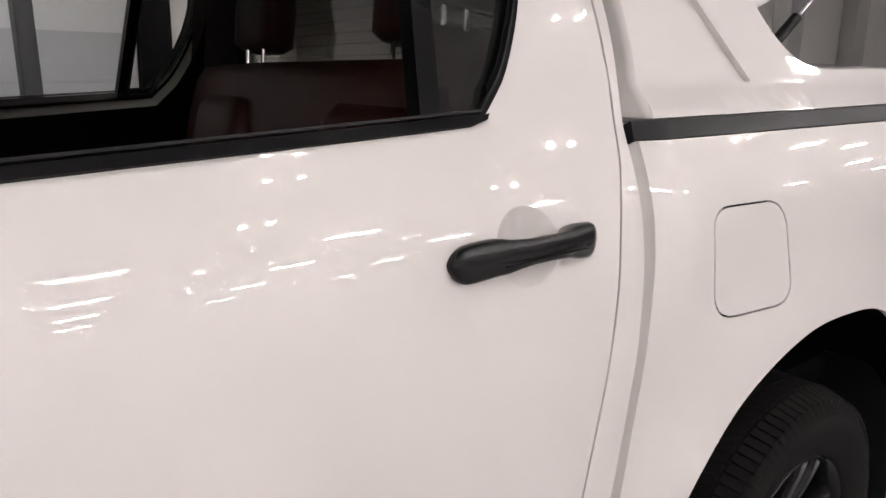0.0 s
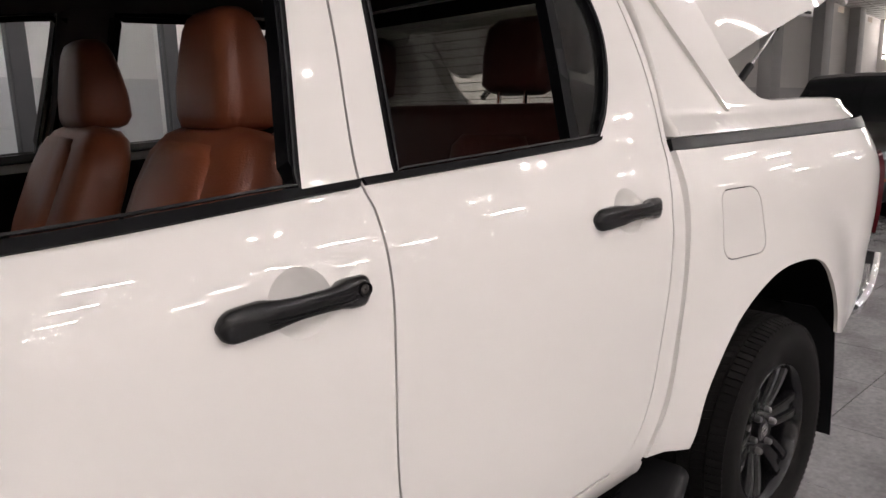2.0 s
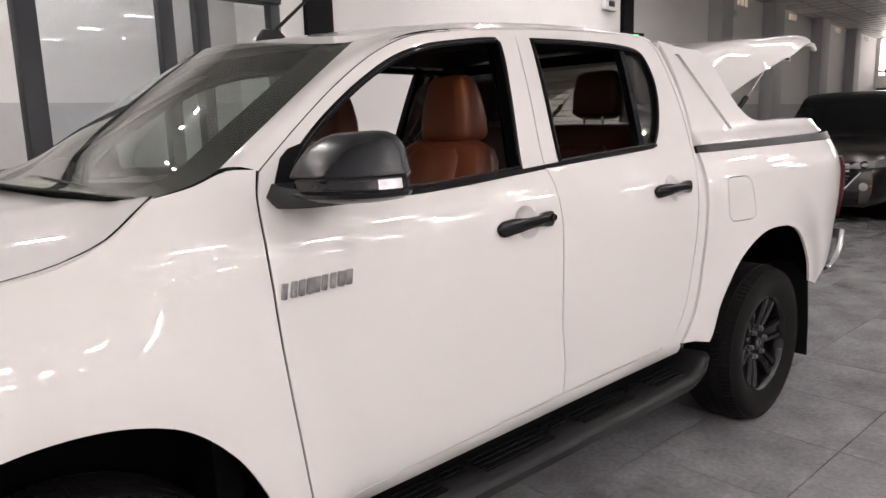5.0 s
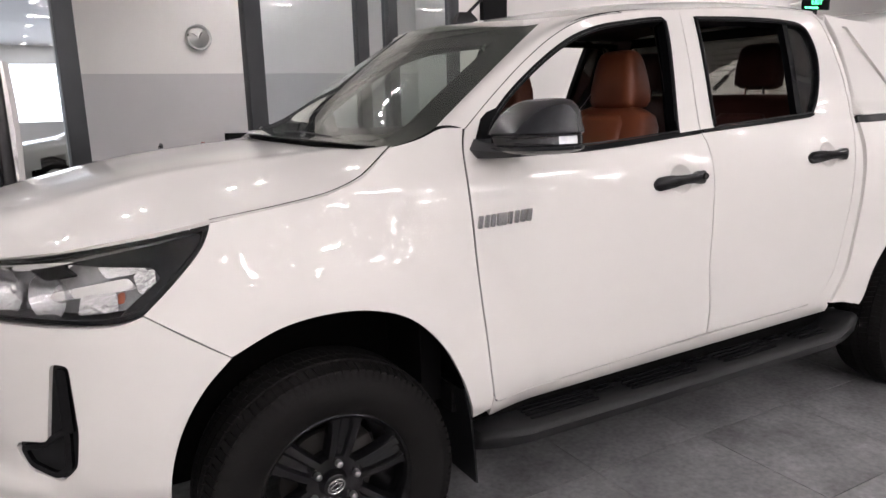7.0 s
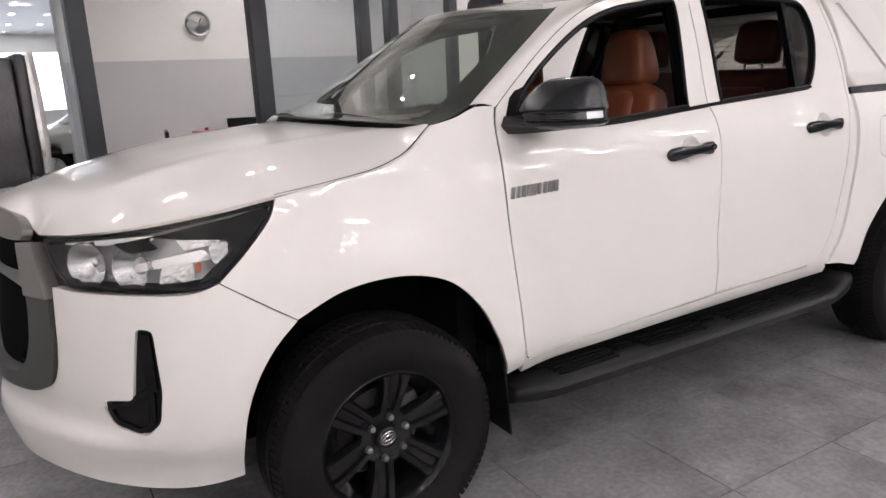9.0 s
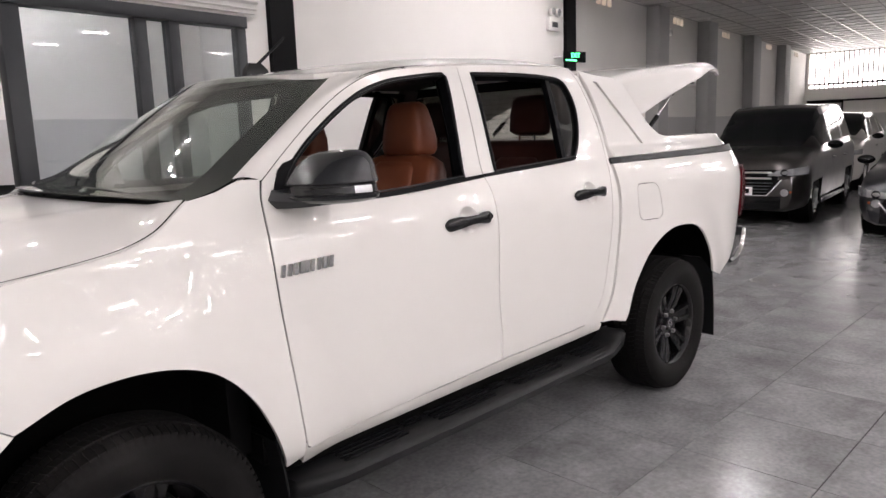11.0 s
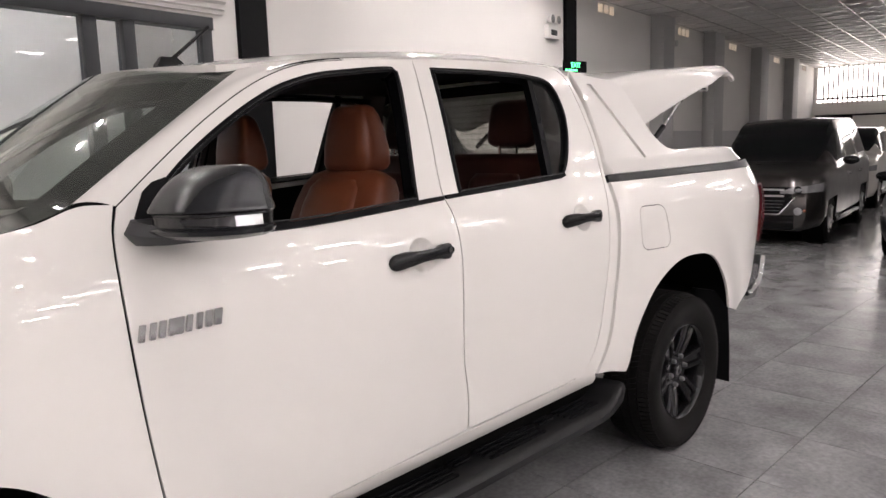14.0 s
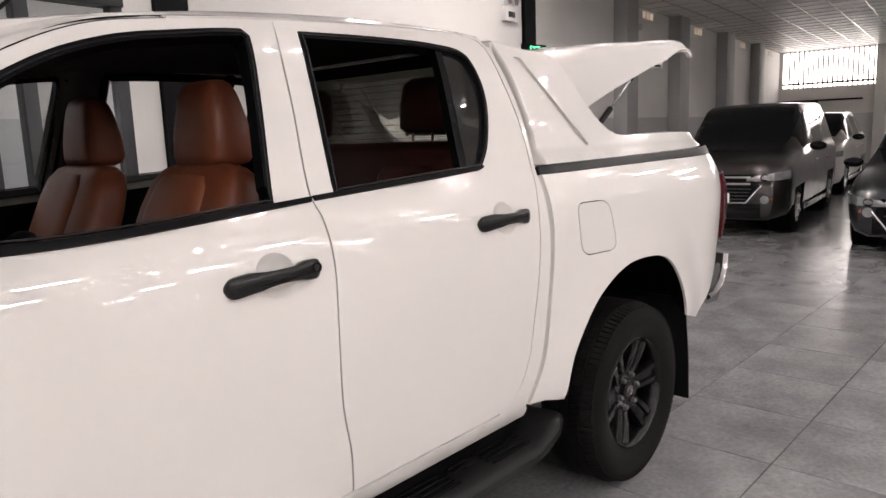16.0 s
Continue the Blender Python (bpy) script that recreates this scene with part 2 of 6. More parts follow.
def pchip(x, xs, ys):
    xs, ys = np.asarray(xs, float), np.asarray(ys, float)
    h = np.diff(xs)
    d = np.diff(ys) / h
    m = np.zeros(len(xs))
    with np.errstate(divide="ignore", invalid="ignore"):
        m[1:-1] = np.where(d[1:] * d[:-1] > 0, 2 * d[1:] * d[:-1] / (d[1:] + d[:-1] + 1e-30), 0)
    m[0], m[-1] = d[0], d[-1]
    x = np.clip(x, xs[0], xs[-1])
    i = np.clip(np.searchsorted(xs, x, side="right") - 1, 0, len(xs) - 2)
    t = (x - xs[i]) / h[i]
    a = t * t
    return ys[i] * (1 - 3 * a + 2 * a * t) + h[i] * m[i] * (t - 2 * a + a * t) + ys[i + 1] * (3 * a - 2 * a * t) + h[i] * m[i + 1] * (a * t - a)


def curve_of(points, step=0.02, closed=True):
    """A polyline through (u, v) points; a third value 1 marks a corner, elsewhere the line bends smoothly."""
    p = [np.array(q[:2], float) for q in points]
    c = [len(q) > 2 and bool(q[2]) for q in points]
    n, out = len(p), []
    for i in range(n if closed else n - 1):
        a, b = p[i], p[(i + 1) % n]
        before = a if (c[i] or (not closed and i == 0)) else p[i - 1]
        after = b if (c[(i + 1) % n] or (not closed and i == n - 2)) else p[(i + 2) % n]
        length = np.linalg.norm(b - a)
        ta = (b - before) / (np.linalg.norm(b - a) + np.linalg.norm(a - before)) * length
        tb = (after - a) / (np.linalg.norm(b - a) + np.linalg.norm(after - b)) * length
        k = max(1, int(round(length / step)))
        for t in np.arange(k) / k:
            out.append((2 * t**3 - 3 * t**2 + 1) * a + (t**3 - 2 * t**2 + t) * ta + (3 * t**2 - 2 * t**3) * b + (t**3 - t**2) * tb)
    if not closed:
        out.append(p[-1])
    return np.array(out)


def rounded(points, r, n=5):
    """A closed polygon with its corners rounded by r."""
    p, out = [np.array(q, float) for q in points], []
    for i in range(len(p)):
        a, b, c = p[i - 1], p[i], p[(i + 1) % len(p)]
        rr = min(r, np.linalg.norm(a - b) * 0.45, np.linalg.norm(c - b) * 0.45)
        s, e = b + (a - b) / np.linalg.norm(a - b) * rr, b + (c - b) / np.linalg.norm(c - b) * rr
        for t in np.linspace(0, 1, n):
            out.append((1 - t) ** 2 * s + 2 * t * (1 - t) * b + t * t * e)
    return np.array(out)


def inside(pts, loop):
    x, y = pts[:, 0], pts[:, 1]
    hit = np.zeros(len(pts), bool)
    a, b = loop, np.roll(loop, -1, 0)
    for (x0, y0), (x1, y1) in zip(a, b):
        cross = (y0 > y) != (y1 > y)
        if cross.any():
            hit ^= cross & (x < (x1 - x0) * (y - y0) / (y1 - y0 + 1e-30) + x0)
    return hit


def grown(loop, d):
    """A closed loop moved outwards by d (inwards: minus)."""
    area = np.sum(loop[:, 0] * np.roll(loop[:, 1], -1) - np.roll(loop[:, 0], -1) * loop[:, 1])
    t = np.roll(loop, -1, 0) - np.roll(loop, 1, 0)
    n = np.stack([t[:, 1], -t[:, 0]], 1) * np.sign(area)
    return loop + d * n / (np.linalg.norm(n, axis=1)[:, None] + 1e-12)


from mathutils.geometry import delaunay_2d_cdt


def surface_normals(surf, uv, out):
    e = 2e-3
    du = surf(uv + (e, 0)) - surf(uv - (e, 0))
    dv = surf(uv + (0, e)) - surf(uv - (0, e))
    n = np.cross(du, dv)
    n /= np.linalg.norm(n, axis=1)[:, None] + 1e-12
    return n * np.where((n * out(surf(uv))).sum(1) < 0, -1.0, 1.0)[:, None]


def panel(name, surf, loops, mat, parent, out, depth=0.02, step=0.04, label="", lift=0.0, both=False):
    """A sheet on a surface, bounded by loops in the surface's own coordinates, with its edges turned in by depth."""
    pts, edges, n = [], [], 0
    for loop in loops:
        k = len(loop)
        pts.append(loop)
        edges += [(n + i, n + (i + 1) % k) for i in range(k)]
        n += k
    bound = np.concatenate(pts)
    lo, hi = bound.min(0), bound.max(0)
    gu, gv = np.meshgrid(np.arange(lo[0] + step * 0.5, hi[0], step), np.arange(lo[1] + step * 0.5, hi[1], step))
    grid = np.stack([gu.ravel(), gv.ravel()], 1)
    ok = inside(grid, loops[0])
    for hole in loops[1:]:
        ok &= ~inside(grid, hole)
    grid = grid[ok]
    if len(grid):
        near = np.min(np.linalg.norm(grid[:, None] - bound[None], axis=2), axis=1)
        grid = grid[near > step * 0.45]
    every = np.concatenate([bound, grid]) if len(grid) else bound
    v2, _, f2, *_ = delaunay_2d_cdt([Vector(p) for p in every], edges, [], 0, 1e-7)
    uv = np.array([tuple(v) for v in v2])
    mid = np.array([uv[list(f)].mean(0) for f in f2])
    keep = inside(mid, loops[0])
    for hole in loops[1:]:
        keep &= ~inside(mid, hole)
    nor = surface_normals(surf, uv, out)
    pos = surf(uv) + nor * lift
    faces, loop_n = [], []
    for f, good in zip(f2, keep):
        if not good:
            continue
        f = list(f)
        fn = np.cross(pos[f[1]] - pos[f[0]], pos[f[2]] - pos[f[0]])
        if fn @ nor[f].mean(0) < 0:
            f = f[::-1]
        faces.append(f)
        loop_n += [nor[i] for i in f]
    verts = list(pos)
    place = {(round(float(q[0]), 5), round(float(q[1]), 5)): i for i, q in enumerate(uv)}
    if depth:
        for loop in loops:
            ln = surface_normals(surf, loop, out)
            top, low = surf(loop) + ln * lift, surf(loop) + ln * (lift - depth)
            k, base = len(loop), len(verts)
            verts += list(top) + list(low)
            rim = [place.get((round(float(q[0]), 5), round(float(q[1]), 5)), base + i) for i, q in enumerate(loop)]
            centre_in = loop is loops[0]
            area = np.sum(loop[:, 0] * np.roll(loop[:, 1], -1) - np.roll(loop[:, 0], -1) * loop[:, 1])
            for i in range(k):
                j = (i + 1) % k
                f = [rim[i], rim[j], base + k + j, base + k + i]
                fn = np.cross(verts[f[1]] - verts[f[0]], verts[f[3]] - verts[f[0]])
                away = surf(grown(loop, 0.003)[i:i + 1])[0] - surf(loop[i:i + 1])[0]
                if not centre_in:
                    away = -away
                if fn @ away < 0:
                    f, fn = f[::-1], -fn
                fn = fn / (np.linalg.norm(fn) + 1e-12)
                faces.append(f)
                loop_n += [fn] * 4
    if both:
        inner = pos - nor * max(depth, 0.002)
        base = len(verts)
        verts += list(inner)
        for f in [g for g in faces if len(g) == 3]:
            faces.append([base + i for i in f[::-1]])
            loop_n += [-nor[i] for i in f[::-1]]
    return mesh_object(name, verts, faces, mat, parent, label, normals=loop_n)


def sheet(name, grid, mat, parent, thick=0.0, label="", flip=False):
    """A smooth sheet through a grid of points, with a thickness where given."""
    g = np.asarray(grid, float)
    a, b = g.shape[:2]
    verts = g.reshape(-1, 3)
    faces = [(i * b + j, i * b + j + 1, (i + 1) * b + j + 1, (i + 1) * b + j) for i in range(a - 1) for j in range(b - 1)]
    if flip:
        faces = [f[::-1] for f in faces]
    bm = bmesh.new()
    vs = [bm.verts.new(v) for v in verts]
    for f in faces:
        bm.faces.new([vs[i] for i in f])
    bm.normal_update()
    if thick:
        back = [bm.verts.new(v.co + v.normal * thick) for v in vs]
        for f in faces:
            bm.faces.new([back[i] for i in f[::-1]])
        rim = [i * b for i in range(a)] + [(a - 1) * b + j for j in range(1, b)] + [i * b + b - 1 for i in range(a - 2, -1, -1)] + [j for j in range(b - 2, 0, -1)]
        for p, q in zip(rim, rim[1:] + rim[:1]):
            bm.faces.new((vs[p], vs[q], back[q], back[p]))
        bmesh.ops.recalc_face_normals(bm, faces=bm.faces)
    me = bpy.data.meshes.new(name)
    bm.to_mesh(me)
    bm.free()
    me.materials.append(mat)
    me.polygons.foreach_set("use_smooth", [True] * len(me.polygons))
    if thick:
        me.set_sharp_from_angle(angle=radians(40))
    ob = new(name, me)
    if parent is not None:
        ob.parent = parent
    if label:
        ob["label"] = label
    return ob

# ---- the building ----
ROOM = pose(3.08, 3.5, 0, 0, 0, 6.5)
TOP = 3.85


def placed(ob, m=ROOM):
    ob.matrix_basis = m
    return ob


def setting(name, ob_or_dims, mat=None, label="", category="", bevel=0.0):
    ob = box_part(name, ob_or_dims, mat, bevel=bevel) if mat is not None else ob_or_dims
    placed(ob)
    return tagged(ob, label, category, kind="structure")


def plane_v(v):
    return lambda p: np.stack([p[:, 0], np.full(len(p), v), p[:, 1]], 1)


def plane_u(u):
    return lambda p: np.stack([np.full(len(p), u), p[:, 0], p[:, 1]], 1)


def rect(x0, x1, y0, y1):
    return np.array([(x0, y0), (x1, y0), (x1, y1), (x0, y1)], float)


south = lambda p: np.tile((0, -1.0, 0), (len(p), 1))
west = lambda p: np.tile((-1.0, 0, 0), (len(p), 1))

VENTS = [7.48, 11.2, 14.65, 18.95, 22.6]
hall_wall = panel("wall_hall", plane_v(0.0), [rect(6.60, 24.6, 0, TOP)] + [rect(u + 0.22 * k, u + 0.22 * k + 0.17, 3.66, 3.81) for u in VENTS for k in range(3)],
                  WALL_WHITE, None, south, depth=0.2, step=0.8)
setting("wall_hall", hall_wall, label="long white plaster wall with vent slots under the ceiling", category="wall")
for k, u in enumerate(VENTS):
    setting("vent_backdrop", (u - 0.1, u + 0.75, 0.35, 0.36, 3.55, 3.84), VENT_GLOW, "daylight behind the wall vents", "backdrop")
setting("wall_dado_hall", (6.60, 24.4, -0.006, 0.0, 0.0, 1.68), WALL_GREY, "pale grey painted lower band of the wall", "dado")
for u0, u1 in ((9.7, 10.25), (12.75, 13.4), (16.55, 17.3), (20.2, 20.85)):
    setting("pilaster", (u0, u1, -0.28, -0.007, 0, TOP), PILLAR, "grey painted square pilaster along the hall wall", "pilaster", bevel=0.01)
setting("wall_white", (0.525, 6.27, 0.0, 0.2, 0, TOP), WALL_WHITE, "plain white plaster wall", "wall")
setting("wall_corner", (-0.05, 0.222, 0.0, 0.2, 0, TOP), WALL_WHITE, "cream plaster wall beside the partition", "wall")
setting("wall_over_partition", (-9.0, -0.05, 0.0, 0.2, 2.66, TOP), WALL_WHITE, "cream plaster wall above the glass partition", "wall")
for u0, u1 in ((0.222, 0.525), (6.27, 6.60)):
    bm = bmesh.new()
    box(bm, u0, u1, -0.06, -0.045, 0, TOP)
    box(bm, u0, u1, 0.145, 0.16, 0, TOP)
    box(bm, (u0 + u1) / 2 - 0.008, (u0 + u1) / 2 + 0.008, -0.045, 0.145, 0, TOP)
    box(bm, u0 + 0.012, u1 - 0.012, -0.035, 0.12, 0, TOP)
    setting("steel_column", part("steel_column", bm, BLACK_STEEL), label="black painted steel column", category="column")

# The far wall with its barred windows.
FAR = 24.5
far_holes = [rect(-2.95, -0.12, 2.62, 3.82), rect(-6.6, -3.4, 2.62, 3.82)]
far_wall = panel("wall_far", plane_u(FAR), [rect(-18.0, 0.2, 0, TOP)] + far_holes, WALL_WHITE, None, west, depth=0.2, step=0.9)
setting("wall_far", far_wall, label="white end wall with two barred openings", category="wall")
setting("wall_dado_far", (FAR - 0.006, FAR, -18.0, 0.0, 0, 1.68), WALL_GREY, "pale grey painted lower band of the wall", "dado")
setting("backdrop", (FAR + 1.5, FAR + 1.52, -9, 2, 1.5, 5.0), DAY_GLOW, "bright overcast daylight outside", "backdrop")
for n, (v0, v1) in enumerate(((-2.95, -0.12), (-6.6, -3.4))):
    w = thing(f"window_{n + 1}", "black iron bars in a high opening", "window", kind="structure")
    w.matrix_basis = ROOM
    for z in (2.72,):
        box_part("rail", (FAR + 0.03, FAR + 0.07, v0, v1, z, z + 0.07), BLACK_STEEL, w, 0.003)
    for k in range(int((v1 - v0) / 0.15)):
        v = v0 + 0.08 + 0.15 * k
        box_part("bar", (FAR + 0.035, FAR + 0.065, v - .026, v + .026, 2.62, 3.82), BLACK_STEEL, w, 0)
setting("pilaster", (FAR - 0.25, FAR - 0.007, -3.4, -2.95, 0, TOP), WALL_WHITE, "white pilaster between the barred openings", "pilaster", bevel=0.01)
gate = thing("sliding_gate", "black barred sliding gate hung on a rail at the end wall", "gate")
gate.matrix_basis = ROOM
part("rail", rod(bmesh.new(), (FAR - 0.08, -2.6, 2.16), (FAR - 0.08, -0.1, 2.16), 0.03, 8), BLACK_STEEL, gate)
for v in (-0.15, -1.25):
    box_part("stile", (FAR - 0.1, FAR - 0.06, v - 0.03, v + 0.03, 0.03, 2.13), BLACK_STEEL, gate)
for z in (0.03, 1.75, 2.07):
    box_part("frame_rail", (FAR - 0.095, FAR - 0.065, -1.25, -0.15, z, z + 0.06), BLACK_STEEL, gate)
for k in range(9):
    part("bar", rod(bmesh.new(), (FAR - 0.08, -1.15 + 0.11 * k, 0.05), (FAR - 0.08, -1.15 + 0.11 * k, 2.1), 0.012, 6), BLACK_STEEL, gate)

# The walls that close the place.
setting("wall_south", (-9.0, 24.6, -18.2, -18.0, 0, TOP), WALL_WHITE, "plain white plaster wall", "wall")
setting("wall_dado_south", (-9.0, 24.4, -18.0, -17.994, 0, 1.68), WALL_GREY, "pale grey painted lower band of the wall", "dado")
setting("wall_west", (-9.2, -9.0, -18.0, 0.2, 0, TOP), WALL_WHITE, "plain light wall", "wall")

# Ceiling: boards in a bright metal grid.
bm = bmesh.new()
box(bm, -9.2, 24.7, -18.2, 28.2, TOP + 0.012, TOP + 0.1)
for k in range(57):
    u = -9.0 + 0.6 * k
    box(bm, u - 0.012, u + 0.012, -18.0, 0.0, TOP, TOP + 0.012)
for k in range(31):
    v = -18.0 + 0.6 * k
    box(bm, -9.0, 24.5, v - 0.012, v + 0.012, TOP - 0.0015, TOP + 0.0105)
ceil_ob = part("ceiling", bm, CEILING, smooth=False)
ceil_ob.data.materials.append(T_BAR)
for f in ceil_ob.data.polygons:
    f.material_index = 1 if f.center.z < TOP + 0.0115 else 0
setting("ceiling", ceil_ob, label="suspended ceiling of pale boards in a metal grid", category="ceiling")

# Lamps.
lamp = thing("ceiling_light", "twin lit round ceiling spots in one slim frame, some added near the walls", "ceiling light", group="twin spots in the ceiling")
bm = bmesh.new()
for d in ((-0.23, -0.215, -0.1, 0.1), (0.215, 0.23, -0.1, 0.1), (-0.215, 0.215, -0.1, -0.085), (-0.215, 0.215, 0.085, 0.1), (-0.008, 0.008, -0.085, 0.085)):
    box(bm, *d, -0.02, -0.002)
part("frame", bm, STEEL, lamp)
for x in (-0.115, 0.115):
    part("lens", lathe(bmesh.new(), [(0.001, -0.010), (0.030, -0.010)], 12, "z", (x, 0, 0)), SPOT_GLOW, lamp)
panel_lamp = thing("panel_light", "oblong lit white panel set in the ceiling, some added as fill light", "ceiling light", group="oblong panels in the ceiling")
bm = bmesh.new()
for d in ((-0.30, -0.285, -0.10, 0.10), (0.285, 0.30, -0.10, 0.10), (-0.285, 0.285, -0.10, -0.085), (-0.285, 0.285, 0.085, 0.10)):
    box(bm, *d, -0.014, -0.002)
part("frame", bm, T_BAR, panel_lamp)
part("diffuser", box(bmesh.new(), -0.284, 0.284, -0.084, 0.084, -0.010, -0.003), PANEL_GLOW, panel_lamp)
# The spots at v -3.3 and -0.9 are added to brighten the walls.
SPOTS = [(u, v) for u in (-7.5, -5.1, -2.7, -0.3, 2.1, 4.5) for v in (-16.5, -15.3, -12.9, -10.5, -8.1, -6.9, -5.7)] + [(u, v) for u in (-8.1, -6.9, 2.1, 3.3, 4.5, 5.4) for v in (-3.3, -0.9)] + [(-5.1, -0.9), (-3.9, -0.9), (-2.7, -0.9), (-0.3, -0.9)]
# The last ten panels are added out of view to brighten the hall walls.
PANELS = [(u, v) for u in (-8.1, -6.3, -3.9, -1.5, 0.9, 3.3) for v in (-16.5, -14.1, -11.7, -9.3)] + [(u, -11.1) for u in (7.5, 10.5, 13.5, 16.5, 19.5)] + [(6.3, -7.5), (8.1, -8.1), (9.9, -9.3), (12.3, -9.3), (15.3, -9.3)]
for lit, places in ((lamp, SPOTS), (panel_lamp, PANELS)):
    lit.matrix_basis = ROOM @ pose(*places[0], TOP - 0.003)
    for u, v in places[1:]:
        copy_thing(lit, ROOM @ pose(u, v, TOP - 0.003))
for u in (-4.9, -3.3, -1.7, -0.75):
    for v in (4.5, 7.5, 10.5, 13.5, 16.4, 19.1, 22.7, 26.0):
        copy_thing(lamp, ROOM @ pose(u + .085 * (v - 16.4), v, TOP - 0.003, 0, 0, 90))


# ---- the glass partition and the office behind it ----
part_frame = thing("window_3", "grey aluminium glazed partition with a fixed and a sliding pane", "window", kind="structure")
part_frame.matrix_basis = ROOM
for u0, u1, d in ((-3.56, -3.43, 0.06), (-2.20, -2.06, 0.06), (-1.17, -1.06, 0.05), (-0.86, -0.76, 0.06), (-0.15, -0.05, 0.05)):
    box_part("mullion", (u0, u1, 0.03 - d, 0.03 + d, 0, 2.60), GREY_FRAME, part_frame, 0.004)
box_part("head", (-9.0, -0.05, -0.05, 0.11, 2.56, 2.665), GREY_FRAME, part_frame, 0.004)
box_part("sill", (-2.06, -0.05, -0.04, 0.10, 0.0, 0.12), GREY_FRAME, part_frame, 0.004)
for u0, u1 in ((-2.06, -1.17), (-1.06, -0.86), (-0.76, -0.15)):
    ob = box_part("pane", (u0, u1, 0.03, 0.038, 0.12, 2.56), GLASS_OFFICE, part_frame, 0)
    ob.visible_shadow = False
ob = box_part("pane", (-9.0, -3.56, 0.03, 0.038, 0.0, 2.56), GLASS_OFFICE, part_frame, 0)
ob.visible_shadow = False
cornice = bmesh.new()
prof = [(0.0, 2.70), (-0.05, 2.70), (-0.05, 2.73), (-0.075, 2.74), (-0.075, 2.78), (-0.11, 2.80), (-0.11, 2.84), (-0.13, 2.845), (-0.13, 2.87), (0.0, 2.87)]
loft(cornice, [[(u, a, b) for a, b in prof] for u in (-9.0, 0.06)], closed=True, caps=True)
setting("trim", part("trim", cornice, WALL_WHITE, smooth=False), label="stepped white cornice over the partition", category="cornice")
# Clock wall, side wall and the far bright front of the neighbouring room.
CLOCK_V = 2.15
setting("wall_office", (-3.25, 1.5, CLOCK_V, CLOCK_V + 0.2, 0, TOP), WALL_WHITE, "white office wall", "wall")
setting("wall_dado_office", (-3.25, 1.5, CLOCK_V - 0.006, CLOCK_V, 0, 1.80), WALL_GREY, "light grey painted lower band of the wall", "dado")
setting("wall_office_end", (0.9, 1.1, 0.2, CLOCK_V, 0, TOP), WALL_WHITE, "white office side wall", "wall")
setting("wall_showroom_end", (-9.2, -9.0, 0.2, 28.0, 0, TOP), WALL_WHITE, "plain white wall", "wall")
# An unseen panel, added to brighten the office behind the glass.
copy_thing(panel_lamp, ROOM @ pose(-1.2, 1.1, TOP - .003))
front = panel("wall_front", plane_v(27.0), [rect(-9.0, 4.5, 0, TOP), rect(-8.8, 4.2, 0.9, 3.15)], WALL_WHITE, None, south, depth=0.2, step=1.2)
setting("wall_front", front, label="showroom front with a wide window to the street", category="wall")
setting("backdrop_street", (-14.0, 9.0, 30.0, 30.02, -0.5, 6.0), STREET_GLOW, "bright street outside", "backdrop")
setting("wall_showroom_side", (4.5, 4.7, CLOCK_V + .2, 27.2, 0, TOP), WALL_WHITE, "plain white side wall", "wall")
setting("wall_showroom_back", (1.5, 4.5, CLOCK_V + .2, CLOCK_V + .4, 0, TOP), WALL_WHITE, "plain white wall", "wall")


# ---- the pickup: its outer form ----
BZ = (.30, .42, .47, .52, .60, .80, 1.0, 1.12, 1.22, 1.30, 1.36, 1.42, 1.60, 1.74, 1.80, 1.86)
BS = (.72, .765, .800, .830, .846, .866, .874, .868, .850, .820, .790, .768, .705, .650, .620, .585)
NZ, NX = (.36, .45, .55, .70, .95, 1.16, 1.3), (.94, .965, .98, .985, .955, .903, .80)


def rear_taper(x):
    e = np.clip((np.asarray(x, float) - 3.72) / 0.5, 0, 1)
    return 0.105 * e * e


def half_width(x, z):
    """Half the pickup's breadth at a place along it and a height."""
    x, z = np.asarray(x, float), np.asarray(z, float)
    s = pchip(z, BZ, BS)
    for c in (0.0, 3.10):
        r = np.hypot(x - c, z - 0.46)
        f = np.clip(1 - (r - 0.46) / 0.30, 0, 1)
        s = s + 0.045 * f * f * (3 - 2 * f)
    k = np.clip((x - 2.48) / 0.12, 0, 1)
    s = s + k * k * (3 - 2 * k) * 0.02 * pchip(z, (.85, 1.1, 1.2, 1.33, 1.4), (0, .9, 1.3, 1.0, .8))
    t = np.clip((-0.3 - x) / (-0.3 + pchip(z, NZ, NX)), 0, 1)
    s = s * np.sqrt(np.maximum(1 - t**2.8, 0))
    return s - rear_taper(x)


def side(sgn):
    def surf(p):
        return np.stack([p[:, 0], sgn * half_width(p[:, 0], p[:, 1]), p[:, 1]], 1)
    return surf


def outward(sgn):
    return lambda p: np.tile((0, float(sgn), 0), (len(p), 1))


NOSE_R = 0.8


def front_swell(y):
    """How far the middle of the front stands out before its corners."""
    return 0.068 * np.clip(1 - (np.asarray(y, float) / 0.58) ** 2, 0, 1) ** 1.5


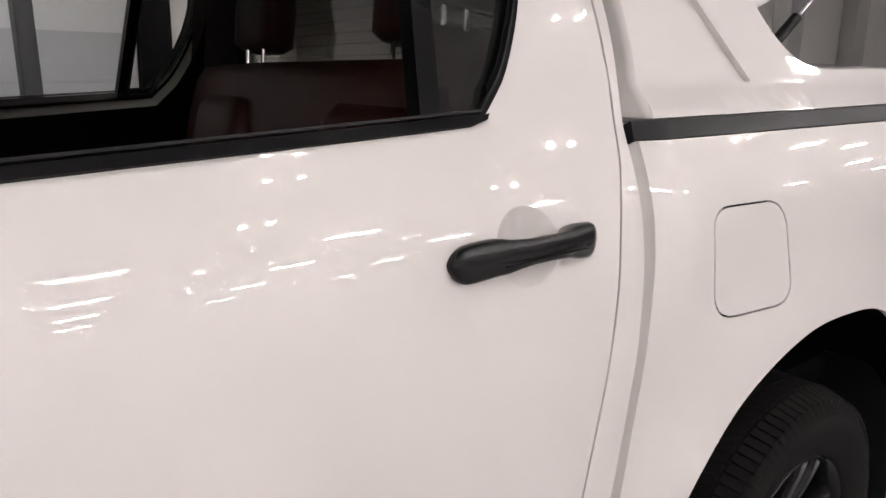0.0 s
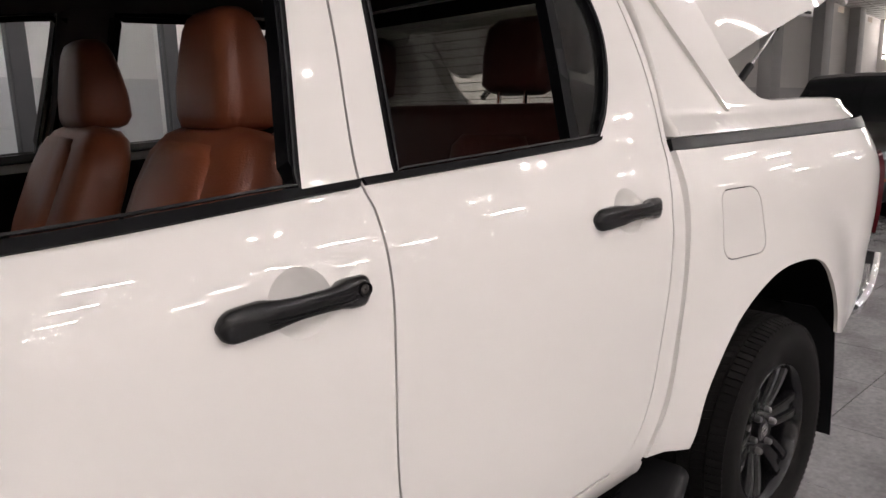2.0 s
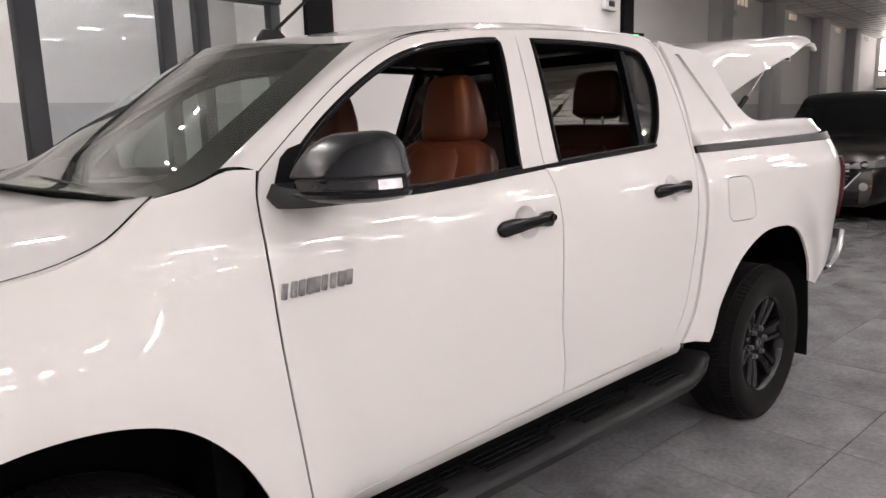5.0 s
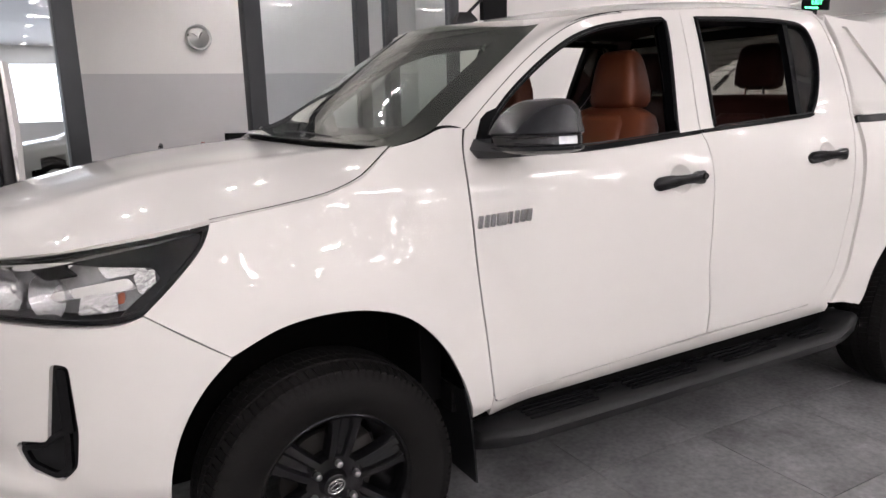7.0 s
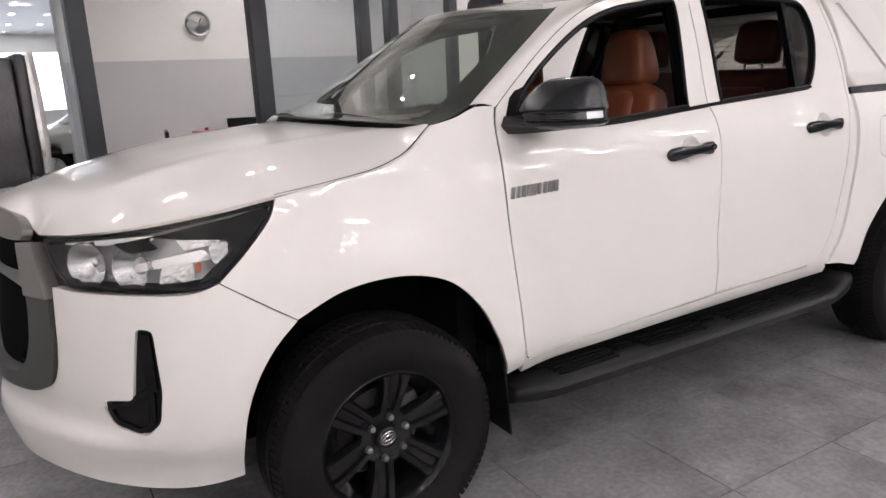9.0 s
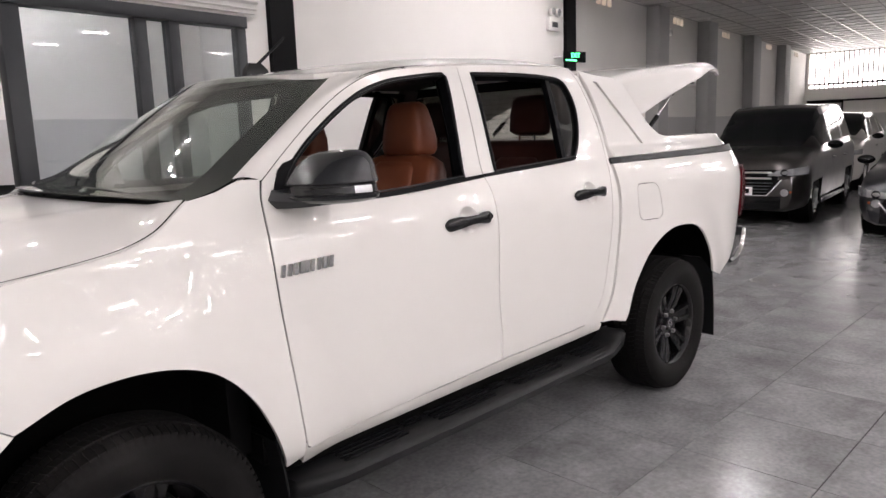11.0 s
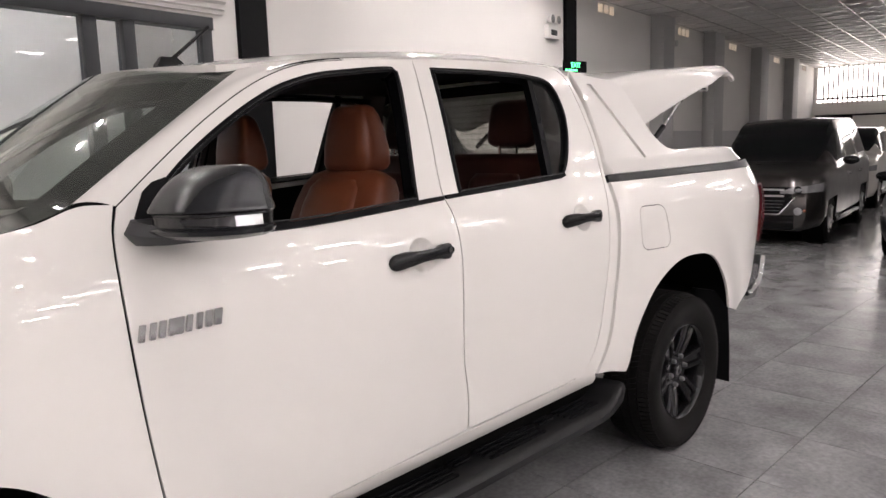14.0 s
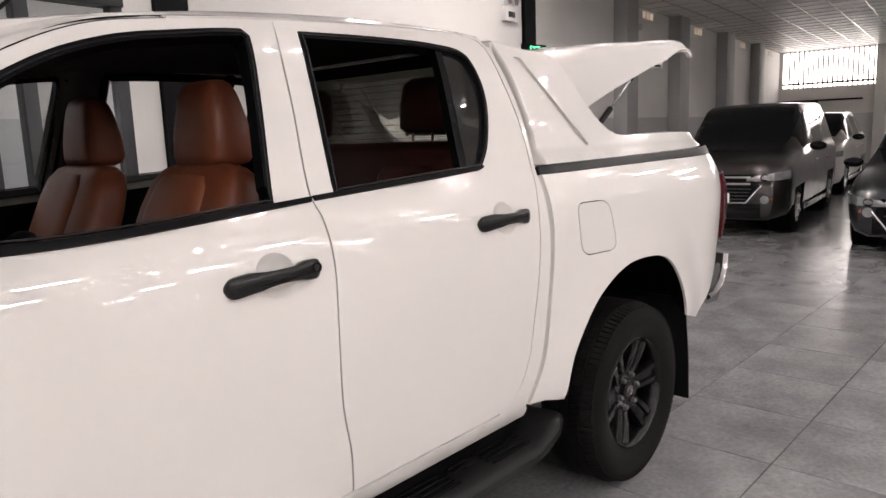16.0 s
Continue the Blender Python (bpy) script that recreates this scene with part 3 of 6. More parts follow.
def nose(p):
    """The front end: angle round the nose (times NOSE_R) and height."""
    a, z = p[:, 0] / NOSE_R, p[:, 1]
    lo, hi = np.full(len(p), 0.15), np.full(len(p), 1.15)
    for _ in range(34):
        mid = (lo + hi) / 2
        x, y = -0.35 - mid * np.cos(a), mid * np.sin(a)
        past = np.abs(y) > half_width(x, z)
        past |= -x > pchip(z, NZ, NX)
        hi, lo = np.where(past, mid, hi), np.where(past, lo, mid)
    mid = (lo + hi) / 2
    # the lower lip stands proud of a shallow hollow under the fog lamps
    front = np.clip((1.20 - np.abs(a)) / 0.35, 0, 1)
    low = np.clip((0.560 - z) / 0.035, 0, 1)
    mid = mid + front * (0.020 * low * low * (3 - 2 * low) - 0.012 * np.exp(-((z - 0.60) / 0.05) ** 2))
    x, y = -0.35 - mid * np.cos(a), mid * np.sin(a)
    return np.stack([x - front_swell(y), y, z], 1)


def nose_out(p):
    return p - np.array((-0.35, 0, 0)) * 1.0 * (1, 1, 0) - np.stack([0 * p[:, 0], 0 * p[:, 0], p[:, 2]], 1)


def at_nose(x, s, z, *corner):
    return (math.atan2(s, -(x + 0.35)) * NOSE_R, z, *corner)


truck = thing("pickup_truck", "white double-cab pickup, windows open, bed lid raised", "pickup truck")

FRONT_ARCH = [(.480, .475), (.450, .560), (.417, .640), (.345, .765), (.244, .866), (.131, .914), (.0, .930), (-.14, .915), (-.274, .861)]
REAR_ARCH = [(2.565, .510), (2.606, .690), (2.748, .866), (2.930, .956), (3.13, .965), (3.28, .935), (3.40, .860), (3.50, .740), (3.565, .615)]
HOOD_EDGE = [(-.285, 1.203), (-.13, 1.219), (.021, 1.240), (.085, 1.257), (.143, 1.280), (.20, 1.318), (.255, 1.356)]
SCREEN_EDGE = [(.262, -.763, 1.352), (.345, -.757, 1.372), (.43, -.741, 1.405), (.575, -.694, 1.50), (.78, -.623, 1.63), (.966, -.556, 1.744)]
DOOR_FRONT = [(.510, 1.396), (.487, 1.325), (.478, 1.22), (.482, 1.08), (.502, .84), (.526, .66), (.546, .555), (.585, .515)]
A_LINE = [(.510, 1.396), (.643, 1.500), (.785, 1.602), (.942, 1.694), (1.096, 1.752), (1.284, 1.780), (1.577, 1.803)]
B_GAP = [(1.577, 1.803), (1.567, 1.70), (1.556, 1.57), (1.533, 1.345), (1.545, 1.300), (1.547, 1.20), (1.535, 1.00), (1.540, .81), (1.567, .665), (1.577, .552)]
REAR_GAP = [(2.330, 1.822), (2.432, 1.795), (2.470, 1.69), (2.496, 1.524), (2.486, 1.357), (2.443, 1.225), (2.416, 1.074), (2.384, .882), (2.354, .707), (2.298, .602), (2.21, .566)]
ROOF_LINE = [(1.577, 1.803), (1.80, 1.815), (2.06, 1.822), (2.330, 1.822)]
BED_GAP = [(2.512, 1.3365), (2.497, 1.16), (2.476, .967), (2.436, .69), (2.372, .540)]
WIN1 = [(.556, 1.338, 1), (.623, 1.433), (.773, 1.552), (.975, 1.669), (1.131, 1.722), (1.285, 1.746), (1.470, 1.764), (1.487, 1.750), (1.462, 1.58), (1.418, 1.342, 1), (.93, 1.318)]
WIN2 = [(1.650, 1.772, 1), (1.95, 1.778), (2.20, 1.772), (2.315, 1.748), (2.350, 1.66), (2.336, 1.56), (2.280, 1.445), (2.222, 1.382, 1), (1.612, 1.350, 1)]
GAP = 0.0024


def moved(points, dx=0.0, dz=0.0):
    return [(p[0] + dx, p[1] + dz, *p[2:]) for p in points]


def cornered(points):
    """Marks the first and last point as corners."""
    return [(*p[:2], 1) if i in (0, len(points) - 1) else tuple(p) for i, p in enumerate(points)]


HANDLES = ((1.369, 1.178), (2.246, 1.212))


def ellipse(cx, cz, a, b, n=28):
    t = np.linspace(0, 2 * math.pi, n, endpoint=False)
    return np.stack([cx + a * np.cos(t), cz + b * np.sin(t)], 1)


def shell(sgn):
    """The painted panels of one side."""
    surf, out = side(sgn), outward(sgn)
    near = sgn < 0
    # front fender
    loop = curve_of(cornered(FRONT_ARCH) + [(-.464, .992, 1), (-.376, 1.073), (-.310, 1.145), (-.288, 1.190), (-.285, 1.200, 1)] + cornered(moved(HOOD_EDGE, 0, -.0012))[1:]
                    + [(.345, 1.372), (.43, 1.400), (.505, 1.399, 1)] + cornered(moved(DOOR_FRONT[:-1], -GAP * 1.3))[1:] + [(.548, .492, 1)])
    panel("front_fender", surf, [loop], PAINT, truck, out, depth=0.018)
    # doors
    for name, edge, window, centre in (
        ("front_door", cornered(moved(A_LINE, .002, -GAP)) + cornered(moved(B_GAP, -GAP))[1:] + [(1.10, .531), (.615, .5125, 1), (.578, .5135), (.5595, .5245), (.5525, .545)] + cornered(moved(DOOR_FRONT[::-1], GAP * 1.3))[1:-1], WIN1, HANDLES[0]),
        ("rear_door", cornered(moved(ROOF_LINE, GAP, -GAP))[:-1] + moved(REAR_GAP, -GAP, -GAP)[:-1] + [(2.215, .566), (2.16, .561, 1), (1.85, .556)] + cornered(moved(B_GAP[::-1], GAP))[:-1], WIN2, HANDLES[1]),
    ):
        holes = [curve_of(window)]
        if near:
            holes.append(ellipse(centre[0] + .004, centre[1] + .002, 0.056, 0.053))
        door = panel(name, surf, [curve_of(edge)] + holes, PAINT, truck, out, depth=0.03, step=0.035)
        seal_out = grown(curve_of(window), 0.004)
        seal_in = grown(curve_of(window), -0.015)
        low = seal_out[:, 1] < 1.365 + (0.03 if window is WIN2 else 0.0)
        seal_in[low] = grown(curve_of(window), -0.003)[low]
        panel("window_seal", surf, [seal_out, seal_in], SEAL, door, out, depth=0.04, step=0.05, lift=0.002)
        panel("seal_lip", surf, [grown(curve_of(window), -0.0050), grown(curve_of(window), -0.0085)], BLACK_TRIM, door, out, depth=0.006, step=0.05, lift=0.006)
        # dark inner skin with its own opening
        e = curve_of(edge)
        inner = panel("inner_trim", surf, [grown(e, -0.02), grown(curve_of(window), 0.012)], CABIN, door, outward(-sgn), depth=0.0, step=0.06, lift=0.075)
        if near:
            dish = []
            for r in np.linspace(1.0, 0.05, 13):
                ring = ellipse(centre[0] + .004, centre[1] + .002, 0.0563 * r, 0.0533 * r)
                pt = surf(ring)
                pt[:, 1] -= sgn * 0.024 * (1 - r * r) ** 1.2
                dish.append(pt)
            bm = bmesh.new()
            loft(bm, [[tuple(q) for q in ring] for ring in dish], closed=True)
            part("handle_dish", bm, PAINT, door)
    # black belt strips
    for name, pts in (("belt_strip", [(.54, 1.317, 1), (.93, 1.302), (1.527, 1.334, 1), (1.533, 1.346, 1), (.93, 1.315), (.548, 1.334, 1)]),
                      ("belt_strip", [(1.541, 1.336, 1), (2.200, 1.369), (2.226, 1.376), (2.232, 1.384, 1), (2.20, 1.381, 1), (1.536, 1.347, 1)])):
        panel(name, surf, [curve_of(pts)], SEAL, truck, out, depth=0.012, lift=0.008, step=0.05)
    # quarter glass and its divider
    panel("quarter_divider", surf, [curve_of([(2.185, 1.785, 1), (2.215, 1.785, 1), (2.158, 1.375, 1), (2.125, 1.372, 1)])], SEAL, truck, out, depth=0.03, lift=-0.004)
    panel("quarter_glass", surf, [curve_of([(2.20, 1.775, 1), (2.315, 1.752), (2.35, 1.66), (2.336, 1.56), (2.28, 1.445), (2.222, 1.378, 1), (2.15, 1.375, 1)])], GLASS_TINT, truck, out, depth=0.004, lift=-0.012)
    # sill
    panel("sill_panel", surf, [curve_of([(.5485, .487, 1), (.5485, .541, 1), (.5555, .5205), (.572, .5095), (.615, .5085, 1), (1.10, .526), (1.85, .549), (2.215, .558), (2.30, .590), (2.372, .532, 1), (2.37, .500, 1), (1.5, .480), (.56, .452, 1)])], PAINT, truck, out, depth=0.03)
    # cab corner behind the rear door
    loop = curve_of(cornered(moved(REAR_GAP, GAP, 0))[0:] + [(2.215, .555, 1), (2.365, .538, 1)] + cornered(moved(BED_GAP[::-1], -.010)) + [(2.518, 1.50), (2.502, 1.66), (2.472, 1.76), (2.432, 1.812, 1), (2.40, 1.822, 1)])
    panel("cab_corner", surf, [loop], PAINT, truck, out, depth=0.03)
    # bed side
    bed = curve_of(cornered(moved(BED_GAP, .013)) + [(2.46, .535, 1)] + cornered(REAR_ARCH) + [(3.76, .560, 1), (3.84, .592), (3.96, .640), (4.05, .725), (4.11, .83), (4.12, .9, 1), (4.085, .905), (4.055, 1.0), (4.07, 1.12), (4.105, 1.225), (4.185, 1.235, 1), (4.165, 1.30), (4.14, 1.3405, 1)])
    fuel = rounded([(2.632, 1.228), (2.868, 1.222), (2.886, 1.028), (2.656, 1.030)], 0.06, 7)
    panel("bed_side", surf, [bed, fuel] if near else [bed], PAINT, truck, out, depth=0.012, step=0.024)
    if near:
        panel("fuel_flap", surf, [grown(fuel, -0.0035)], PAINT, truck, out, depth=0.02)
        backing = panel("fuel_pocket", surf, [grown(fuel, 0.01)], SEAL, truck, out, depth=0.0, lift=-0.018)
    cap = curve_of([(2.517, 1.338, 1), (3.4, 1.341), (4.14, 1.343, 1), (4.135, 1.383, 1), (3.4, 1.373), (2.522, 1.367, 1)])
    panel("bed_rail_cap", surf, [cap], BLACK_TRIM, truck, out, depth=0.03, lift=0.0008)
    lamp_loop = curve_of([(4.153, .9, 1), (4.09, .908), (4.06, 1.0), (4.075, 1.12), (4.11, 1.222), (4.235, 1.235, 1), (4.262, 1.07), (4.235, .9, 1)])
    panel("tail_lamp", surf, [lamp_loop], RED_LENS, truck, out, depth=0.05, lift=0.016)
    # dark strips that stand in for the shade in the gaps between the panels
    for line, half in ((DOOR_FRONT, .012), (A_LINE, .006), (B_GAP, .007), (REAR_GAP, .010), (HOOD_EDGE, .006)):
        c = curve_of(line, 0.03, closed=False)
        t = np.gradient(c, axis=0)
        nrm = np.stack([t[:, 1], -t[:, 0]], 1) / np.linalg.norm(t, axis=1)[:, None]
        rows = []
        for d in (-half, half):
            q = surf(c + d * nrm)
            q[:, 1] -= sgn * 0.006
            rows.append(q)
        sheet("gap_shade", np.array(rows), SEAL, truck)
    # the bed's stepped front flange, which shows in the gap behind the cab
    c = curve_of(BED_GAP, 0.03, closed=False)
    rows = []
    for dx, d in ((.0135, -.0004), (.0120, -.0040), (.0110, -.0200), (.0060, -.0220), (.0045, -.0380), (-.0130, -.0400)):
        q = surf(c + (.013, 0))
        q[:, 0] += dx - .013
        q[:, 1] += sgn * d
        rows.append(q)
    sheet("bed_flange", np.array(rows), PAINT, truck)
    # a black strip painted in as the shaded line at the cab's edge
    sheet("gap_shade", np.array([surf(c + (dx, 0)) - (0, sgn * .018, 0) for dx in (-.014, .001)]), SEAL, truck)
    for centre, arch in ((0.0, FRONT_ARCH), (3.10, REAR_ARCH)):
        c = curve_of(arch, 0.03, closed=False)
        edge = surf(c)
        rows = [np.stack([edge[:, 0], edge[:, 1] - sgn * d, edge[:, 2]], 1) for d in (0.012, 0.10, 0.25, 0.45)]
        for k, row in enumerate(rows):
            row[:, 2] += 0.025 * min(k, 1)
            row[:, 0] += (row[:, 0] - centre) * 0.06 * min(k, 1)
        sheet("arch_liner", np.array(rows), UNDER, truck)
    return surf


for sgn in (-1, 1):
    shell(sgn)

# Dark structure close under the skin, which the gaps and open windows show.
box_part("underbody", (-0.62, 4.12, -0.46, 0.46, 0.30, 1.02), UNDER, truck, 0.03)
box_part("cab_floor", (0.45, 2.48, -0.76, 0.76, 0.46, 0.56), CABIN, truck, 0.01)
for sgn in (-1, 1):
    box_part("rocker", (0.52, 2.44, *sorted((sgn * 0.60, sgn * 0.768)), 0.34, 0.505), UNDER, truck, 0.01)
box_part("bed_floor", (2.56, 4.15, -0.70, 0.70, 0.62, 0.70), UNDER, truck, 0.01)
box_part("bulkhead", (0.36, 0.44, -0.72, 0.72, 0.5, 1.25), CABIN, truck, 0.01)
box_part("bed_front_wall", (2.54, 2.58, -0.74, 0.74, 0.55, 1.33), PAINT, truck, 0.008)
for sgn in (-1, 1):
    box_part("bed_inner_wall", (2.58, 4.15, sgn * 0.70 - 0.015, sgn * 0.70 + 0.015, 1.0, 1.36), PAINT, truck, 0.008)

# ---- hood, windscreen, roof ----
HOOD_Z = ([-.93, -.84, -.6] + [p[0] for p in HOOD_EDGE] + [.4], [1.085, 1.115, 1.160] + [p[1] + .0015 for p in HOOD_EDGE] + [1.40])


def hood_z(x, y):
    ze = pchip(x, *HOOD_Z)
    zc = pchip(x, (-1.0, -.90, -.6, -.3, 0.0, .15, .30, .45), (1.160, 1.200, 1.265, 1.318, 1.345, 1.352, 1.356, 1.36))
    ye = np.maximum(half_width(np.maximum(x, -.86), ze), 0.12)
    q = np.clip(np.abs(y) / ye, 0, 1.05)
    ridge = 0.004 * np.exp(-((np.abs(y) - 0.52 - 0.1 * np.clip(x, -.6, .3)) / 0.05) ** 2)
    return ze + (zc - ze) * (1 - q**3.2) + ridge * (q < 1) * np.clip((x + 0.75) * 3, 0, 1)


def hood_surf(p):
    return np.stack([p[:, 0], p[:, 1], hood_z(p[:, 0], p[:, 1])], 1)


up = lambda p: np.tile((0, 0, 1.0), (len(p), 1))
xs = np.array([-.86, -.83, -.78, -.70, -.6, -.45, -.285, -.13, .021, .085, .143, .20, .255])
ez = pchip(xs, *HOOD_Z)
left = [(x, -(half_width(x, z) - 0.003)) for x, z in zip(xs, ez)]
rear = [(.262 - .160 * (1 - (y / .76) ** 2), y) for y in np.linspace(-.74, .74, 15)]
right = [(x, -y) for x, y in left[::-1]]
front = [(left[0][0] - .125 * (1 - (y / left[0][1]) ** 2) ** 1.2, y) for y in np.linspace(-left[0][1], left[0][1], 15)[1:-1]]
loop = np.concatenate([np.array(front), curve_of([(*p, 1) if i in (0, len(left) - 1) else p for i, p in enumerate(left)], closed=False), np.array(rear), curve_of([(*p, 1) if i in (0, len(right) - 1) else p for i, p in enumerate(right)], closed=False)])
panel("hood", hood_surf, [loop], PAINT, truck, up, depth=0.012, step=0.04)

edge = np.array(SCREEN_EDGE)
screen = []
for x, y, z in curve_of([(p[0], p[2]) for p in SCREEN_EDGE], 0.03, closed=False)[:, [0, 0, 1]]:
    ye = np.interp(z, edge[:, 2], -edge[:, 1])
    row = []
    for q in np.linspace(-1, 1, 25):
        bow = (0.17 + 0.04 * (z - 1.35)) * (1 - abs(q) ** 2.2)
        row.append((x - bow, q * ye, z + 0.022 * (1 - abs(q) ** 2.2)))
    screen.append(row)
sheet("windscreen", np.array(screen), GLASS_SCREEN, truck, thick=0.004, label="tinted clear windscreen glass")
# black band round the glass
for band, rows in (("screen_band", (0, 2)),):
    g = np.array(screen)[rows[0]:rows[1] + 1] + (0.004, 0, -0.013)
    sheet(band, g, SEAL, truck)
g = np.array(screen)
for cols in ((0, 1, 2), (22, 23, 24)):
    sheet("screen_band", g[:, cols] + (0.006, 0, -0.012), SEAL, truck)

# A-pillars between the windscreen and the doors, and the roof.
for sgn in (-1, 1):
    outer = curve_of(A_LINE[:6], 0.03, closed=False)
    inner = curve_of([(p[0], p[2]) for p in SCREEN_EDGE[2:]] , 0.03, closed=False)
    n = 24
    rows = []
    for k in range(n):
        t = k / (n - 1)
        a = outer[min(int(t * (len(outer) - 1)), len(outer) - 1)]
        fi = t * (len(outer) - 1)
        i0 = min(int(fi), len(outer) - 2)
        a = outer[i0] + (fi - i0) * (outer[i0 + 1] - outer[i0])
        fj = t * (len(inner) - 1)
        j0 = min(int(fj), len(inner) - 2)
        b = inner[j0] + (fj - j0) * (inner[j0 + 1] - inner[j0])
        ya, yb = half_width(a[0], a[1]), np.interp(b[1], edge[:, 2], -edge[:, 1])
        row = []
        for q in np.linspace(0, 1, 6):
            bulge = 0.014 * 4 * q * (1 - q)
            p = (1 - q) * np.array((a[0], ya, a[1])) + q * np.array((b[0], yb, b[1]))
            row.append((p[0] - bulge * 0.5, sgn * (p[1] + bulge * 0.7), p[2] + bulge * 0.6))
        rows.append(row)
    sheet("a_pillar", np.array(rows), PAINT, truck)
    # the bright drip line up the pillar, and dark trim inside
    inner_rows = [[(p[0] + 0.03, p[1] - sgn * 0.035, p[2] - 0.03) for p in row] for row in rows]
    sheet("pillar_trim", np.array(inner_rows), CABIN, truck)


ROOF_EDGE = ((.966, 1.096, 1.284, 1.577, 1.80, 2.06, 2.33, 2.50), (1.745, 1.762, 1.784, 1.807, 1.819, 1.826, 1.826, 1.815))


def roof_row(x, sgn_cols=33):
    zo = float(pchip(x, *ROOF_EDGE))
    yo = float(half_width(x, zo))
    zc = zo + float(pchip(x, (.93, 1.2, 1.6, 2.1, 2.5), (.016, .032, .048, .051, .040)))
    row = []
    for q in np.linspace(-1, 1, sgn_cols):
        s = np.sin(q * math.pi / 2)
        # the front corners run back along the pillars
        far = float(np.clip((abs(s) * yo - .556) / .085, 0, 1)) * float(np.clip((1.60 - x) / .634, 0, 1))
        xq = x + .318 * far - .07 * abs(s) ** 3 * float(np.clip((x - 2.2) / .3, 0, 1))
        zq = float(pchip(xq, *ROOF_EDGE))
        bend = 2.2 + 2.8 * float(np.clip((x - 1.0) / .45, 0, 1))
        row.append((xq - .186 * (1 - abs(s) ** 2.2) * float(np.clip((1.6 - x) / .634, 0, 1)), s * float(half_width(xq, zq)), zq + (zc - zo) * (1 - abs(s) ** bend)))
    return row


roof = [roof_row(x) for x in np.linspace(.966, 2.50, 40)]
sheet("roof", np.array(roof), PAINT, truck, thick=0.02)
liner = [[(p[0] + 0.01, p[1] * 0.95, p[2] - 0.045) for p in row] for row in roof]
sheet("headliner", np.array(liner), HEADLINER, truck)

# ---- front end ----
HL = [at_nose(-.842, .485, 1.112, 1), at_nose(-.70, .69, 1.140), at_nose(-.50, .81, 1.170), at_nose(-.288, .846, 1.196, 1), at_nose(-.304, .86, 1.148), at_nose(-.376, .866, 1.073), at_nose(-.458, .856, .998, 1),
      at_nose(-.50, .845, .984), at_nose(-.56, .83, .978), at_nose(-.70, .71, .985), at_nose(-.80, .60, .985, 1), at_nose(-.833, .545, 1.03)]


def mirrored(loop):
    return np.stack([-loop[:, 0], loop[:, 1]], 1)[::-1]


GRILLE_EDGE = [(0.595, 1.098), (0.620, 1.03), (0.652, .95), (0.655, .82), (0.640, .74), (0.60, .682), (0.50, .650), (0.20, .635)]
arc_side = [at_nose(-.276, .9, .858, 1), at_nose(-.345, .9, .79), at_nose(-.402, .9, .70), at_nose(-.440, .9, .59), at_nose(-.452, .88, .48), at_nose(-.45, .86, .370, 1), at_nose(-.60, .7, .345), at_nose(-.75, .6, .352), at_nose(-.88, .3, .375)]
top_side = [at_nose(-.464, .856, .990, 1), at_nose(-.51, .84, .974), at_nose(-.56, .83, .969), at_nose(-.70, .71, .976), at_nose(-.80, .60, .976, 1), (0.662, .978, 1)] + [(a + .006, z, *( (1,) if i == 0 else ())) for i, (a, z) in enumerate(GRILLE_EDGE[3:])]
outline = curve_of(arc_side + [(-a, z, *c) for a, z, *c in arc_side[::-1]] + [(-a, z, *c) for a, z, *c in top_side] + [(a, z, *c) for a, z, *c in top_side[::-1]], 0.025)
FOG = rounded([at_nose(-.677, .773, .884), at_nose(-.640, .801, .878), at_nose(-.632, .79, .70), at_nose(-.645, .775, .604), at_nose(-.685, .746, .558), at_nose(-.759, .687, .580), at_nose(-.785, .669, .648), at_nose(-.765, .685, .668), at_nose(-.705, .739, .672)], 0.016, 4)
bumper = panel("front_bumper", nose, [outline, FOG, mirrored(FOG)], PAINT, truck, nose_out, depth=0.035, step=0.045)
for loop in (FOG, mirrored(FOG)):
    sg = 1 if loop[:, 0].mean() > 0 else -1
    bez = panel("fog_bezel", nose, [grown(loop, 0.002)], BLACK_TRIM, bumper, nose_out, depth=0.0, lift=-0.014, label="gloss black fog lamp bezel")
    pocket = np.array([at_nose(-.66, .76, .70)[:2], at_nose(-.672, .76, .60)[:2], at_nose(-.70, .74, .575)[:2], at_nose(-.755, .69, .60)[:2], at_nose(-.768, .685, .64)[:2], at_nose(-.72, .72, .655)[:2]])
    pocket[:, 0] *= sg
    ring = rounded(pocket, .012, 4)
    panel("fog_frame", nose, [grown(ring, .012), grown(ring, -.004)], SATIN_BLACK, bumper, nose_out, depth=0.03, lift=-0.003)
    tall = np.array([at_nose(-.668, .77, .868)[:2], at_nose(-.648, .79, .866)[:2], at_nose(-.645, .78, .70)[:2], at_nose(-.672, .765, .69)[:2]])
    tall[:, 0] *= sg
    panel("bezel_fin", nose, [rounded(tall, .006, 3)], SATIN_BLACK, bumper, nose_out, depth=0.02, lift=-0.004)

